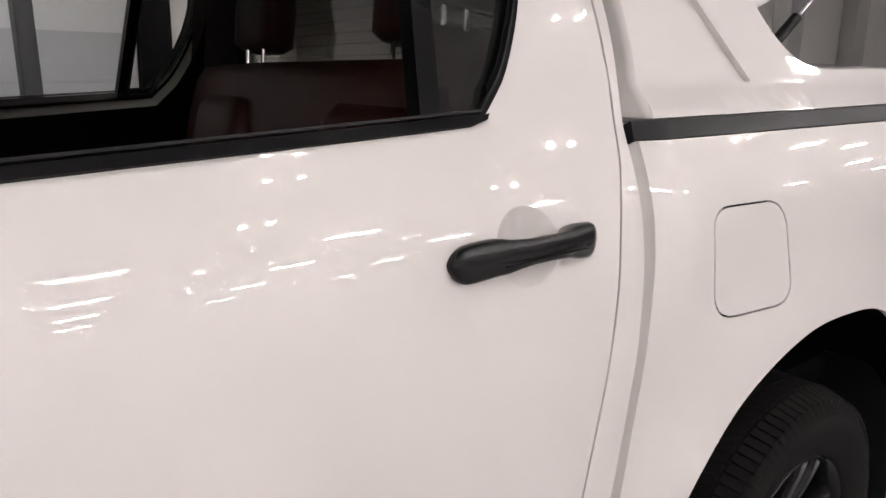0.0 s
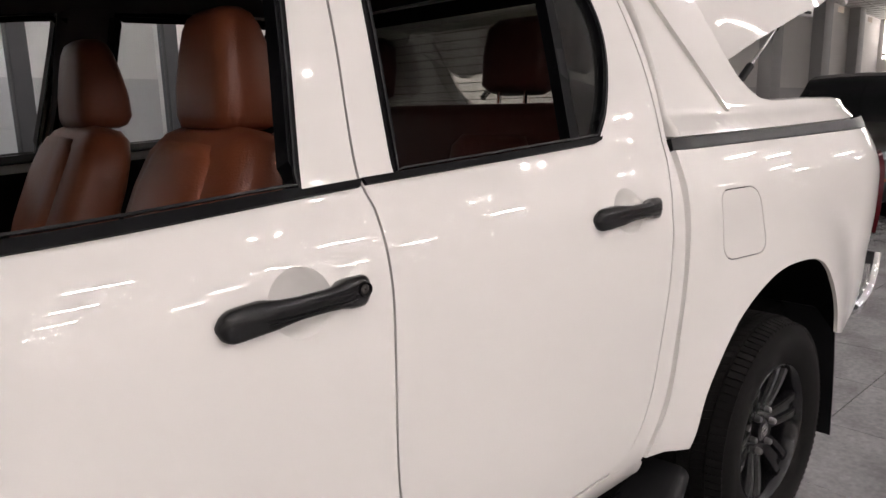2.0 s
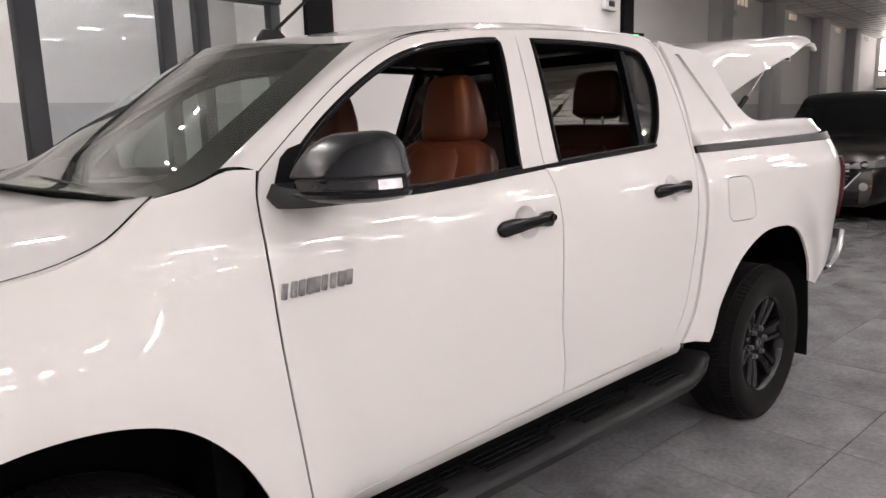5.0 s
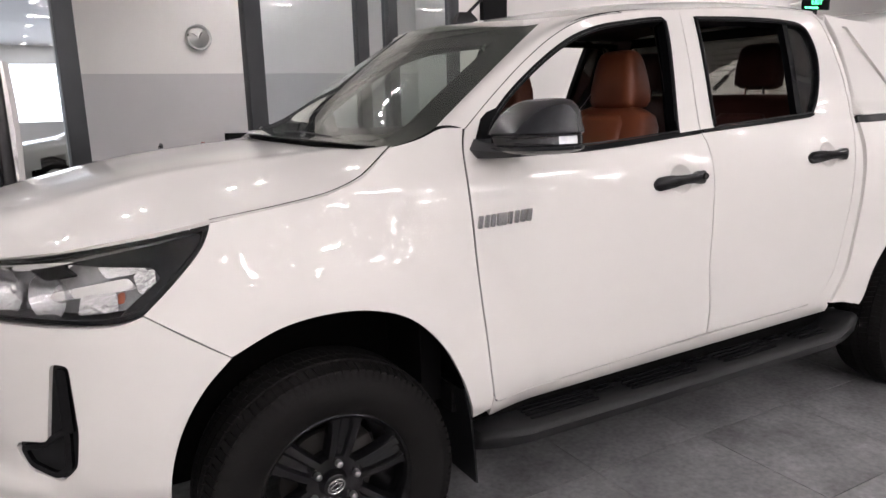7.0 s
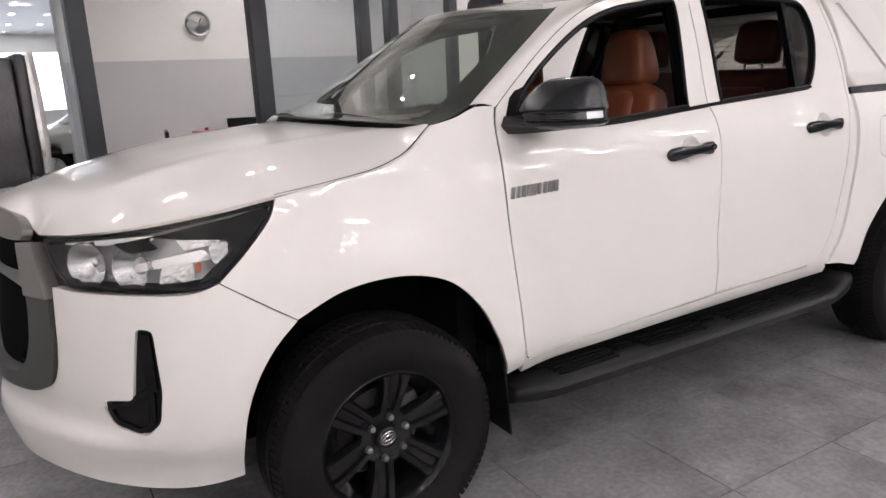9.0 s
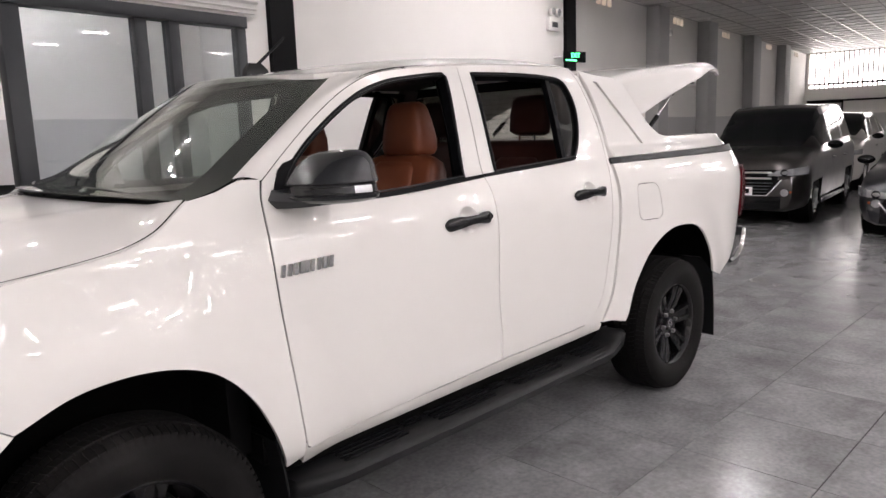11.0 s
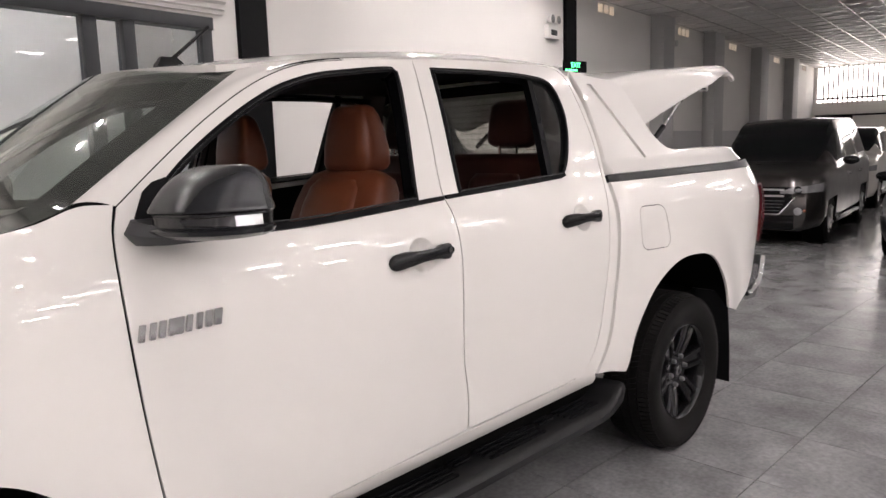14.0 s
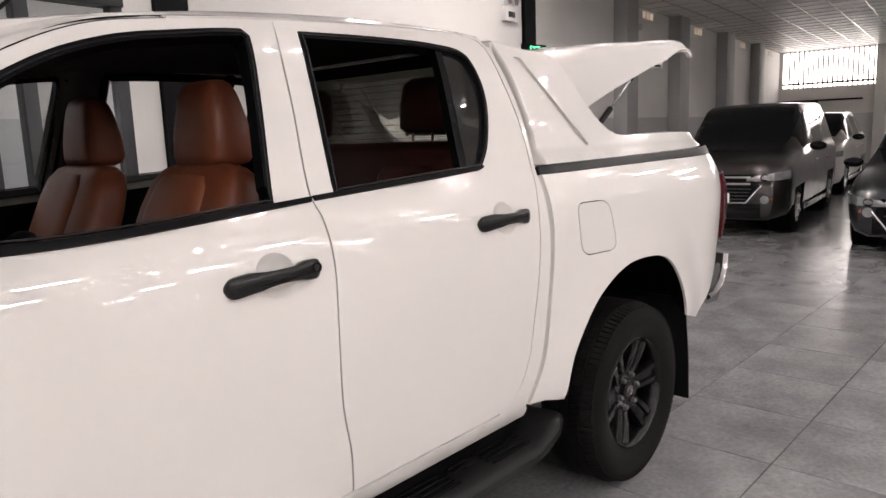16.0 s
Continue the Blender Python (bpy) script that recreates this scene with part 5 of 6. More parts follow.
groove = rounded([(2.605, 1.760), (2.648, 1.760), (2.985, 1.426), (2.940, 1.426)], .012, 4)
side_loop = curve_of([(2.497, 1.812, 1), (2.555, 1.73), (2.603, 1.62), (2.626, 1.48), (2.600, 1.368, 1), (3.4, 1.374), (4.135, 1.384, 1), (4.105, 1.445), (4.05, 1.452), (3.58, 1.457), (3.30, 1.455), (3.20, 1.472), (3.10, 1.535), (2.97, 1.680), (2.90, 1.755), (2.82, 1.785, 1), (2.715, 1.788), (2.60, 1.797)])
for sgn in (-1, 1):
    panel("sport_bar_side", hoop(sgn), [side_loop, groove], PAINT, truck, outward(sgn), depth=0.02, step=0.03)
    panel("bar_groove", hoop(sgn), [grown(groove, .004)], PAINT, truck, outward(sgn), depth=0, step=.05, lift=-.012)
    front_face = np.array([[(x, sgn * float(hoop_y(z)), z), (x - .006, sgn * (float(hoop_y(z)) - .004), z), (x - .010, sgn * (float(hoop_y(z)) - .014), z), (x - .012, sgn * (float(hoop_y(z)) - .14), z)] for x, z in curve_of([(2.497, 1.812), (2.555, 1.73), (2.603, 1.62), (2.626, 1.48), (2.600, 1.368)], .03, closed=False)])
    sheet("bar_front_face", front_face, PAINT, truck)
    ledge = np.array([[(x, sgn * (float(hoop_y(z)) - float(rear_taper(x))), z), (x, sgn * ((float(hoop_y(z)) - float(rear_taper(x))) - .02), z + .006), (x, sgn * ((float(hoop_y(z)) - float(rear_taper(x))) - .09), z + .004), (x, sgn * ((float(hoop_y(z)) - float(rear_taper(x))) - .10), z - .03)] for x, z in curve_of([(4.105, 1.445), (4.05, 1.452), (3.58, 1.457), (3.30, 1.455), (3.20, 1.472), (3.10, 1.535), (2.97, 1.680), (2.90, 1.755), (2.82, 1.785)], .03, closed=False)])
    sheet("cover_ledge", ledge, PAINT, truck)
cross = []
for q in np.linspace(-1, 1, 17):
    y, lift = q * .617, .006 * (1 - q * q)
    cross.append([(2.488, y, 1.77), (2.490, y, 1.800 + lift), (2.505, y, 1.812 + lift), (2.60, y, 1.799 + lift), (2.715, y, 1.790 + lift), (2.81, y, 1.787 + lift), (2.83, y, 1.76)])
sheet("sport_bar_top", np.array(cross), PAINT, truck, thick=-.015)
LID_TOP = ((2.78, 2.88, 3.30, 3.67, 4.00, 4.10, 4.15, 4.19, 4.215), (1.772, 1.791, 1.858, 1.893, 1.924, 1.930, 1.929, 1.915, 1.893))
LID_LOW = ((2.78, 3.06, 3.14, 3.20, 3.35, 3.575, 3.745, 3.90, 4.02, 4.08, 4.16, 4.215), (1.74, 1.612, 1.580, 1.598, 1.650, 1.720, 1.772, 1.812, 1.858, 1.876, 1.884, 1.882))
lid = []
for x in np.concatenate([np.linspace(2.80, 4.10, 40), np.linspace(4.12, 4.215, 8)]):
    zt, zl = float(pchip(x, *LID_TOP)), float(pchip(x, *LID_LOW))
    skirt = zt - .040
    sec = [(y, zt + .020 * (1 - (y / .55) ** 2)) for y in (0, .14, .28, .40, .48, .53)]
    sec += [(.53 + .065 * math.sin(a), zt + .0014 - .040 * (1 - math.cos(a))) for a in np.linspace(.3, 1.45, 6)]
    sec += [(.596 + .016 * f, skirt + (min(zl, skirt - .002) - skirt) * f) for f in (.08, .3, .6, .85, 1.0)]
    lid.append([(x, -y, z) for y, z in sec[::-1]] + [(x, y, z) for y, z in sec[1:]])
lid_ob = sheet("bed_lid", np.array(lid), PAINT, truck, thick=.018, label="raised white bed lid")
for sgn in (-1, 1):
    box_part("lid_latch", (3.74, 3.90, *sorted((sgn * .575, sgn * .600)), 1.770, 1.806), PAINT, lid_ob, .010)
    box_part("latch_hook", (3.79, 3.86, *sorted((sgn * .600, sgn * .606)), 1.778, 1.790), SEAL, lid_ob, .003)
    strut = part("gas_strut", rod(bmesh.new(), (3.255, sgn * .60, 1.495), (3.37, sgn * .60, 1.575), .014, 12), BLACK_TRIM, truck, "black gas strut holding the lid")
    part("strut_rod", rod(bmesh.new(), (3.37, sgn * .60, 1.575), (3.575, sgn * .60, 1.722), .006, 8), STEEL, strut)
    part("strut_end", rod(bmesh.new(), (3.555, sgn * .60, 1.708), (3.585, sgn * .60, 1.730), .011, 10), BLACK_TRIM, strut)

# Tailgate and rear bumper.
tg = []
for q in np.linspace(-1, 1, 15):
    tg.append([(4.15 - .03 * q * q, q * .70, .70), (4.195 - .03 * q * q, q * .715, .85), (4.20 - .03 * q * q, q * .715, 1.2), (4.17 - .03 * q * q, q * .705, 1.36), (4.12, q * .70, 1.37)])
sheet("tailgate", np.array(tg), PAINT, truck, thick=.03)
rings = []
for q in np.linspace(-1, 1, 25):
    x = 4.33 - .055 * abs(q) ** 3 - .10 * max(0, abs(q) - .88) / .12
    rings.append([(x - .16, q * .80, .565), (x - .02, q * .80, .56), (x, q * .81, .62), (x - .01, q * .805, .76), (x - .05, q * .80, .765), (x - .16, q * .80, .765)])
rear_bumper = part("rear_bumper", loft(bmesh.new(), rings, caps=True), DARK_CHROME, truck, "dark chromed step rear bumper")
for sgn in (-1, 1):
    outer = curve_of([(4.240, .798), (4.222, .725), (4.182, .655), (4.11, .610), (4.01, .590)], .015, closed=False)
    t = np.gradient(outer, axis=0)
    nrm = np.stack([t[:, 1], -t[:, 0]], 1) / np.linalg.norm(t, axis=1)[:, None]
    lip, face = [], []
    for k, (p, d) in enumerate(zip(outer, nrm)):
        q = p + d * .030
        f = p + d * (.030 + .055 * (1 - k / (len(outer) - 1)) + .012)
        lip.append([(p[0], sgn * y, p[1]) for y in (.70, .812)] + [((p[0] + q[0]) / 2, sgn * .826, (p[1] + q[1]) / 2)] + [(q[0], sgn * y, q[1]) for y in (.812, .70)])
        face.append([(q[0], sgn * .805, q[1]), (f[0], sgn * .790, f[1]), (f[0], sgn * .68, f[1])])
    part("bumper_end", loft(bmesh.new(), lip, caps=True), DARK_CHROME, rear_bumper, "dark chrome bumper corner", angle=50)
    sheet("bumper_pad", np.array(face), BLACK_TRIM, rear_bumper)

# Antenna.
ant = part("antenna_base", loft(bmesh.new(), [[(1.11 + a * f, .21 + b * f, z) for a, b in ((-.045, -.02), (.06, -.026), (.06, .026), (-.045, .02))] for z, f in ((1.80, 1.1), (1.835, 1.0), (1.865, .55))], caps=True), BLACK_TRIM, truck, "black whip antenna")
part("antenna_rod", rod(bmesh.new(), (1.12, .21, 1.85), (1.285, .21, 1.99), .008, 8, .006), BLACK_TRIM, ant)


# ---- cabin ----
def cushion(bm, rows):
    """A padded form lofted through rows of (x, z, half breadth, half depth) with its middle y at 0."""
    rings = []
    for x, z, hb, hd, lean in rows:
        ring = []
        for k in range(28):
            a = 2 * math.pi * k / 28
            ca, sa = math.cos(a), math.sin(a)
            yy = hb * np.sign(ca) * abs(ca) ** .36
            dd = hd * np.sign(sa) * abs(sa) ** .6
            ring.append((x + dd * math.cos(lean), yy, z + dd * math.sin(lean)))
        rings.append(ring)
    return loft(bm, rings, caps=True)


def front_seat(y):
    m = Matrix.Translation((0.090 if y < 0 else 0.060, y, 0))
    lean = radians(-16)

    def pad(rows):
        bm = cushion(bmesh.new(), rows)
        bmesh.ops.transform(bm, matrix=m, verts=bm.verts)
        return bm

    seat = part("front_seat", pad([(1.215, .90, .20, .06, lean), (1.25, 1.00, .235, .075, lean), (1.30, 1.15, .252, .080, lean), (1.355, 1.29, .250, .076, lean), (1.385, 1.365, .232, .070, lean), (1.405, 1.405, .200, .058, lean), (1.415, 1.425, .15, .040, lean)]),
                LEATHER, truck, "tan leather front seat with stitched panels", angle=80)
    part("back_cushion", pad([(1.200, .96, .135, .062, lean), (1.272, 1.17, .150, .066, lean), (1.322, 1.30, .156, .061, lean), (1.350, 1.365, .146, .054, lean), (1.356, 1.395, .105, .045, lean)]), LEATHER, seat, angle=80)
    part("headrest", pad([(1.418, 1.426, .108, .045, 0), (1.420, 1.434, .126, .062, 0), (1.424, 1.456, .134, .071, 0), (1.424, 1.51, .131, .069, 0), (1.422, 1.58, .116, .058, 0), (1.420, 1.625, .102, .048, 0), (1.419, 1.648, .088, .038, 0), (1.419, 1.660, .068, .022, 0), (1.419, 1.662, .04, .010, 0)]), LEATHER, seat, angle=80)
    part("seat_cushion", pad([(.80, .86, .20, .05, radians(80)), (.90, .88, .23, .075, radians(80)), (1.1, .88, .235, .085, radians(85)), (1.25, .87, .22, .08, radians(90))]), LEATHER, seat, angle=80)
    for dy in (-.05, .05):
        part("headrest_post", rod(bmesh.new(), (1.49, y + dy, 1.40), (1.505, y + dy, 1.47), .006, 8), CHROME, seat)


front_seat(-.38)
front_seat(.38)
lean = radians(-14)
rb = bmesh.new()
rings = []
for x, z, d in ((2.30, .95, .07), (2.34, 1.15, .075), (2.375, 1.34, .07), (2.395, 1.43, .06), (2.40, 1.465, .04)):
    rings.append([(x - d, -.66, z - .01), (x - d * 1.05, -.30, z), (x - d * .9, 0, z), (x - d * 1.05, .30, z), (x - d, .66, z - .01), (x + d, .66, z), (x + d, -.66, z)])
rear_seat = part("rear_seat", loft(rb, rings, caps=True), LEATHER_REAR, truck, "leather rear bench, darker than the front seats", angle=60)
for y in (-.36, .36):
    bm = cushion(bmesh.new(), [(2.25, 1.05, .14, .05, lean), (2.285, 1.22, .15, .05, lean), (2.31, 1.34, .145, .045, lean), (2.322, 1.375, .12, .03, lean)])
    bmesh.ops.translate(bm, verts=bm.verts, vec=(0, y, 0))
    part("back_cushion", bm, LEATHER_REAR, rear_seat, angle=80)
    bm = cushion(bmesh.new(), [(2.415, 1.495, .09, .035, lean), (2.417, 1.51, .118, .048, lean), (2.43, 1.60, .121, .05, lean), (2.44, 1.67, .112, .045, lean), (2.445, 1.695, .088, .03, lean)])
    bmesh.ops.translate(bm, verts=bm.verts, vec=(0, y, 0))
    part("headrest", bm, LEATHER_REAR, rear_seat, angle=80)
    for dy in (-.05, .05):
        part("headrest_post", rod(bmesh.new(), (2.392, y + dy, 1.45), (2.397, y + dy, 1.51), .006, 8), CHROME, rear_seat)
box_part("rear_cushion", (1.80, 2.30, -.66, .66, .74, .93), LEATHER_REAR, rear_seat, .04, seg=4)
# dashboard, wheel, back wall with its glass
dash = bmesh.new()
rings = []
for y in np.linspace(-.74, .74, 13):
    hump = .03 * math.exp(-((y + .38) / .2) ** 2)
    rings.append([(.40, y, .95), (.36, y, 1.25), (.42, y, 1.285), (.62, y, 1.27 + hump), (.76, y, 1.22 + hump), (.80, y, 1.15), (.72, y, .95)])
part("dashboard", loft(dash, rings, caps=True), CABIN, truck, angle=50)
sw = bmesh.new()
ring = []
for k in range(36):
    a = 2 * math.pi * k / 36
    ring.append([Vector(((.185 + .014 * math.cos(b)) * math.cos(a), (.185 + .014 * math.cos(b)) * math.sin(a), .014 * math.sin(b))) for b in np.linspace(0, 2 * math.pi, 10, endpoint=False)])
ring.append(ring[0])
loft(sw, ring)
box(sw, -.17, .17, -.02, .02, -.01, .01, .005)
box(sw, -.05, .05, -.17, .05, -.015, .02, .01)
bmesh.ops.transform(sw, matrix=Matrix.Translation((.93, -.38, 1.12)) @ Matrix.Rotation(radians(-65), 4, "Y") @ Matrix.Rotation(radians(90), 4, "Z"), verts=sw.verts)
part("steering_wheel", sw, CABIN, truck, "black steering wheel")
back_out = lambda p: np.tile((1.0, 0, 0), (len(p), 1))
back_surf = lambda p: np.stack([2.50 - .03 * (p[:, 1] - 1.4), p[:, 0], p[:, 1]], 1)
outer = rounded([(-.78, .55), (.78, .55), (.775, 1.40), (.62, 1.80), (-.62, 1.80), (-.775, 1.40)], .05)
hole = rounded([(-.62, 1.40), (.62, 1.40), (.56, 1.745), (-.56, 1.745)], .05)
panel("cab_back", back_surf, [outer, hole], PAINT, truck, back_out, depth=.03, step=.1)
panel("cab_back_trim", back_surf, [grown(outer, -.01), grown(hole, -.004)], CABIN, truck, lambda p: -back_out(p), depth=0, step=.1, lift=.035)
ob = panel("rear_glass", back_surf, [grown(hole, .01)], GLASS_REAR, truck, back_out, depth=.004, step=.2, lift=-.01, both=True)
ob.visible_shadow = False
heat = bmesh.new()
for k in range(11):
    z = 1.425 + .027 * k
    w = .60 - .06 * (z - 1.4) / .35
    box(heat, 2.4935 - .03 * (z - 1.4) - .0015, 2.4935 - .03 * (z - 1.4) + .0, -w, w, z, z + .0022)
part("heating_lines", heat, HEAT_LINE, truck, smooth=False)
# pillars inside
for sgn in (-1, 1):
    rows = []
    for z in np.linspace(1.30, 1.78, 8):
        x = 1.51 + .09 * (z - 1.3)
        y = float(half_width(x, z)) - .055
        rows.append([(x - .075, sgn * y, z), (x - .05, sgn * (y - .03), z), (x + .06, sgn * (y - .03), z), (x + .085, sgn * y, z)])
    sheet("b_pillar_trim", np.array(rows), HEADLINER, truck)
    rows = []
    for z in np.linspace(1.34, 1.78, 8):
        x = 2.36 + .0 * z
        y = float(half_width(x, z)) - .06
        rows.append([(x - .03, sgn * y, z), (x + .02, sgn * (y - .03), z), (x + .15, sgn * (y - .05), z)])
    sheet("c_pillar_trim", np.array(rows), HEADLINER, truck)


# ---- parked cars ----
def car_paint(name, colour, metal=0.1):
    return material(name, colour, 0.30, metal=metal, coat=0.9, coat_rough=0.03, vary=0.03, grain=700, rough_vary=0.05, spec=0.2)


def make_car(name, label, at, turn, L, W, base, front, tops, belts, windows, screen, back, paint, tyre_r=.33, slats=2, low=.22, plate=True):
    """A parked car; its front towards -x, the front axle over the origin."""
    car = thing(name, label, "car", group="parked cars")
    car.matrix_basis = ROOM @ pose(*at, 0, 0, turn)
    x0, x1 = -front, L - front
    xs = np.concatenate([[x0, x0 + .01, x0 + .04, x0 + .10], np.linspace(x0 + .18, x1 - .18, 52), [x1 - .10, x1 - .04, x1 - .01, x1]])
    rings = []
    for x in xs:
        e = min(x - x0, x1 - x)
        taper = 1 - .17 * max(0, 1 - (x - x0) / .50) ** 2.2 - .22 * max(0, 1 - (x1 - x) / .6) ** 2.4
        w = W / 2 * taper
        belt = float(pchip(x, *zip(*belts)))
        top = max(float(pchip(x, *zip(*tops))), belt + .012)
        squash = min(1.0, .80 + .20 * (e / .10) ** .5) if e < .10 else 1.0
        mid = (low + belt) / 2
        tall = min(1.0, (top - belt) / .35)
        sec = [(0, low), (w * .80, low), (w * .93, low + .05), (w * .985, low + .17), (w, (low + belt) / 2), (w * .995, belt - .16), (w * .97, belt - .05), (w * .94, belt)]
        for f in (.12, .35, .6, .85):
            sec.append((w * (.93 - (.20 * f) * tall - (1 - tall) * f * .50), belt + (top - belt) * (f * .93 if tall > .9 else 1 - (1 - f) ** 2)))
        sec += [(w * (.70 - .35 * (1 - tall)), top - .012 * tall), (w * .35 * (.6 + .4 * tall), top + .010 * tall), (0, top + .014 * tall)]
        sec = [(y, mid + (z - mid) * squash) for y, z in sec]
        rings.append([(x, -y, z) for y, z in sec] + [(x, y, z) for y, z in sec[-2:0:-1]])
    n = len(rings[0])
    half = 15
    groups = {"body": [], "windscreen": [], "rear_window": [], "cap": []}
    verts = [p for r in rings for p in r]
    for i in range(len(rings) - 1):
        xm = (xs[i] + xs[i + 1]) / 2
        for j in range(n):
            k = (j + 1) % n
            f = (i * n + j, i * n + k, (i + 1) * n + k, (i + 1) * n + j)
            c = np.mean([verts[q] for q in f], axis=0)
            jj = j if j < half - 1 else n - 1 - j
            arch = min(math.hypot(c[0], c[2] - tyre_r), math.hypot(c[0] - base, c[2] - tyre_r)) < tyre_r + .055
            if arch and c[2] < tyre_r * 2.3 and 0 < jj < 6:
                continue
            if 8 <= jj <= 10 and any(a < xm - (c[2] - belts[2][1]) * .0 < b for a, b in windows):
                k = [i for i, (a, b) in enumerate(windows) if a < xm < b][0]
                groups.setdefault(f"side_window {k} {c[1] > 0}", []).append(f)
            elif jj >= 10 and screen[0] < xm < screen[1]:
                groups["windscreen"].append(f)
            elif jj >= 9 and back[0] < xm < back[1]:
                groups["rear_window"].append(f)
            else:
                groups["body"].append(f)
    groups["body"] += [tuple(range(n))[::-1], tuple((len(rings) - 1) * n + q for q in range(n))]

    def piece(nm, faces, mat):
        bm = bmesh.new()
        used = {}
        for f in faces:
            for q in f:
                if q not in used:
                    used[q] = bm.verts.new(verts[q])
            bm.faces.new([used[q] for q in f])
        return part(nm, bm, mat, car, angle=50)

    for nm, faces in groups.items():
        if faces:
            piece(nm.split()[0], faces, paint if nm == "body" else DARK_GLASS)
    box_part("underbody", (x0 + .25, x1 - .2, -W * .36, W * .36, low - .03, low + .30), UNDER, car, .02)
    for ax in (0, base):
        for sg in (-1, 1):
            wh = part("wheel", lathe(bmesh.new(), [(tyre_r * .62, -.09), (tyre_r * .60, -.06), (tyre_r * .25, -.075), (.03, -.085), (.001, -.085)], 30), STEEL, car, "silver alloy wheel")
            part("tyre", lathe(bmesh.new(), [(tyre_r * .62, -.095), (tyre_r * .80, -.108), (tyre_r * .95, -.10), (tyre_r, -.075), (tyre_r, .075), (tyre_r * .95, .10), (tyre_r * .62, .09)], 36), RUBBER, wh)
            sp = bmesh.new()
            for k in range(5):
                a = 2 * math.pi * k / 5
                rod(sp, (.04 * math.cos(a), -.085, .04 * math.sin(a)), (tyre_r * .6 * math.cos(a), -.09, tyre_r * .6 * math.sin(a)), .022, 6)
            part("spokes", sp, STEEL, wh)
            wh.matrix_basis = pose(ax, sg * (W / 2 - .115), tyre_r, 0, 20, 0 if sg < 0 else 180)
            part("arch_liner", lathe(bmesh.new(), [(tyre_r + .05, -.06), (tyre_r + .05, .22), (.05, .22)], 30, "y", (ax, sg * (W / 2 - .10), tyre_r)) if sg < 0 else lathe(bmesh.new(), [(tyre_r + .05, .06), (tyre_r + .05, -.22), (.05, -.22)], 30, "y", (ax, sg * (W / 2 - .10), tyre_r)), UNDER, car)
    hood_z = float(pchip(x0 + .15, *zip(*belts)))
    # lamps, grille, bumper
    for sg in (-1, 1):
        rows = []
        for t in np.linspace(0, 1, 11):
            f = .46 + .52 * t
            d = 0.0 if f <= .83 else .5 * (1 - ((1 - f) / .17) ** (1 / 2.2))
            x, y = x0 - .016 + d, sg * (W / 2 * f + .014)
            h = .030 + .026 * t
            zc = hood_z - .135 + .055 * t
            rows.append([(x, y, zc - h), (x - .012, y, zc), (x + .004, y, zc + h)])
        hl = sheet("head_lamp", np.array(rows), LENS_CLEAR, car, thick=-.03 * sg)
        part("lamp_bowl", lathe(bmesh.new(), [(.05, -.02), (.042, .01), (.012, .02), (.001, .02)], 20, "x", (x0 - .035, sg * W * .36, hood_z - .105)), DARK_GLASS, hl)
        fog = lathe(bmesh.new(), [(.055, -.012), (.05, -.02), (.001, -.024)], 20, "x", (x0 + .004, sg * W * .36, low + .28))
        part("fog_lamp", fog, LENS_CLEAR, car)
        part("indicator", lathe(bmesh.new(), [(.018, -.014), (.001, -.020)], 14, "x", (x0 + .004, sg * W * .405, low + .29)), AMBER, car)
        mr = bmesh.new()
        bmesh.ops.create_uvsphere(mr, u_segments=16, v_segments=10, radius=1.0)
        bmesh.ops.transform(mr, matrix=Matrix.Translation((screen[0] + .42, sg * (W / 2 + .09), belts[2][1] + .07)) @ Matrix.Diagonal((.07, .115, .065, 1)), verts=mr.verts)
        part("wing_mirror", mr, SATIN_BLACK, car)
        for hx in (windows[0][1] - .18, windows[1][1] - .18):
            part("door_handle", box(bmesh.new(), hx - .09, hx + .09, *sorted((sg * (W / 2 - .012), sg * (W / 2 + .022))), belts[2][1] - .16, belts[2][1] - .128, .01), CHROME, car)
    gr = part("grille", loft(bmesh.new(), [[(xx, y * W * s, z) for y, z in ((-.30, hood_z - .07), (.30, hood_z - .07), (.33, hood_z - .22), (.23, hood_z - .43), (-.23, hood_z - .43), (-.33, hood_z - .22))] for xx, s in ((x0 + .08, 1.0), (x0 - .010, .97), (x0 - .018, .92))], caps=True), SATIN_BLACK, car)
    surround = bmesh.new()
    ends = [(y * W, z) for y, z in ((-.34, hood_z - .21), (-.235, hood_z - .44), (.235, hood_z - .44), (.34, hood_z - .21))]
    for (ya, za), (yb, zb) in zip(ends, ends[1:]):
        rod(surround, (x0 - .012, ya, za), (x0 - .012, yb, zb), .013, 8)
    part("grille_surround", surround, CHROME, gr)
    for k in range(4):
        part("mesh_bar", box(bmesh.new(), x0 - .024, x0 - .014, -W * (.27 - .012 * k), W * (.27 - .012 * k), hood_z - .262 - .045 * k, hood_z - .250 - .045 * k, .003), GREY_FRAME, gr)
    for sg in (-1, 1):
        part("sill_strip", box(bmesh.new(), .42, base - .42, *sorted((sg * (W / 2 - .03), sg * (W / 2 + .006))), low + .03, low + .10, .012), CHROME, car)
    for k in range(slats):
        z = hood_z - .105 - .085 * k
        part("slat", box(bmesh.new(), x0 - .022, x0 + .02, -W * .265, W * .265, z - .014, z + .014, .006), STEEL, gr)
    part("lower_grille", box(bmesh.new(), x0 - .004, x0 + .06, -W * .34, W * .34, low + .03, low + .235, .02), SATIN_BLACK, car)
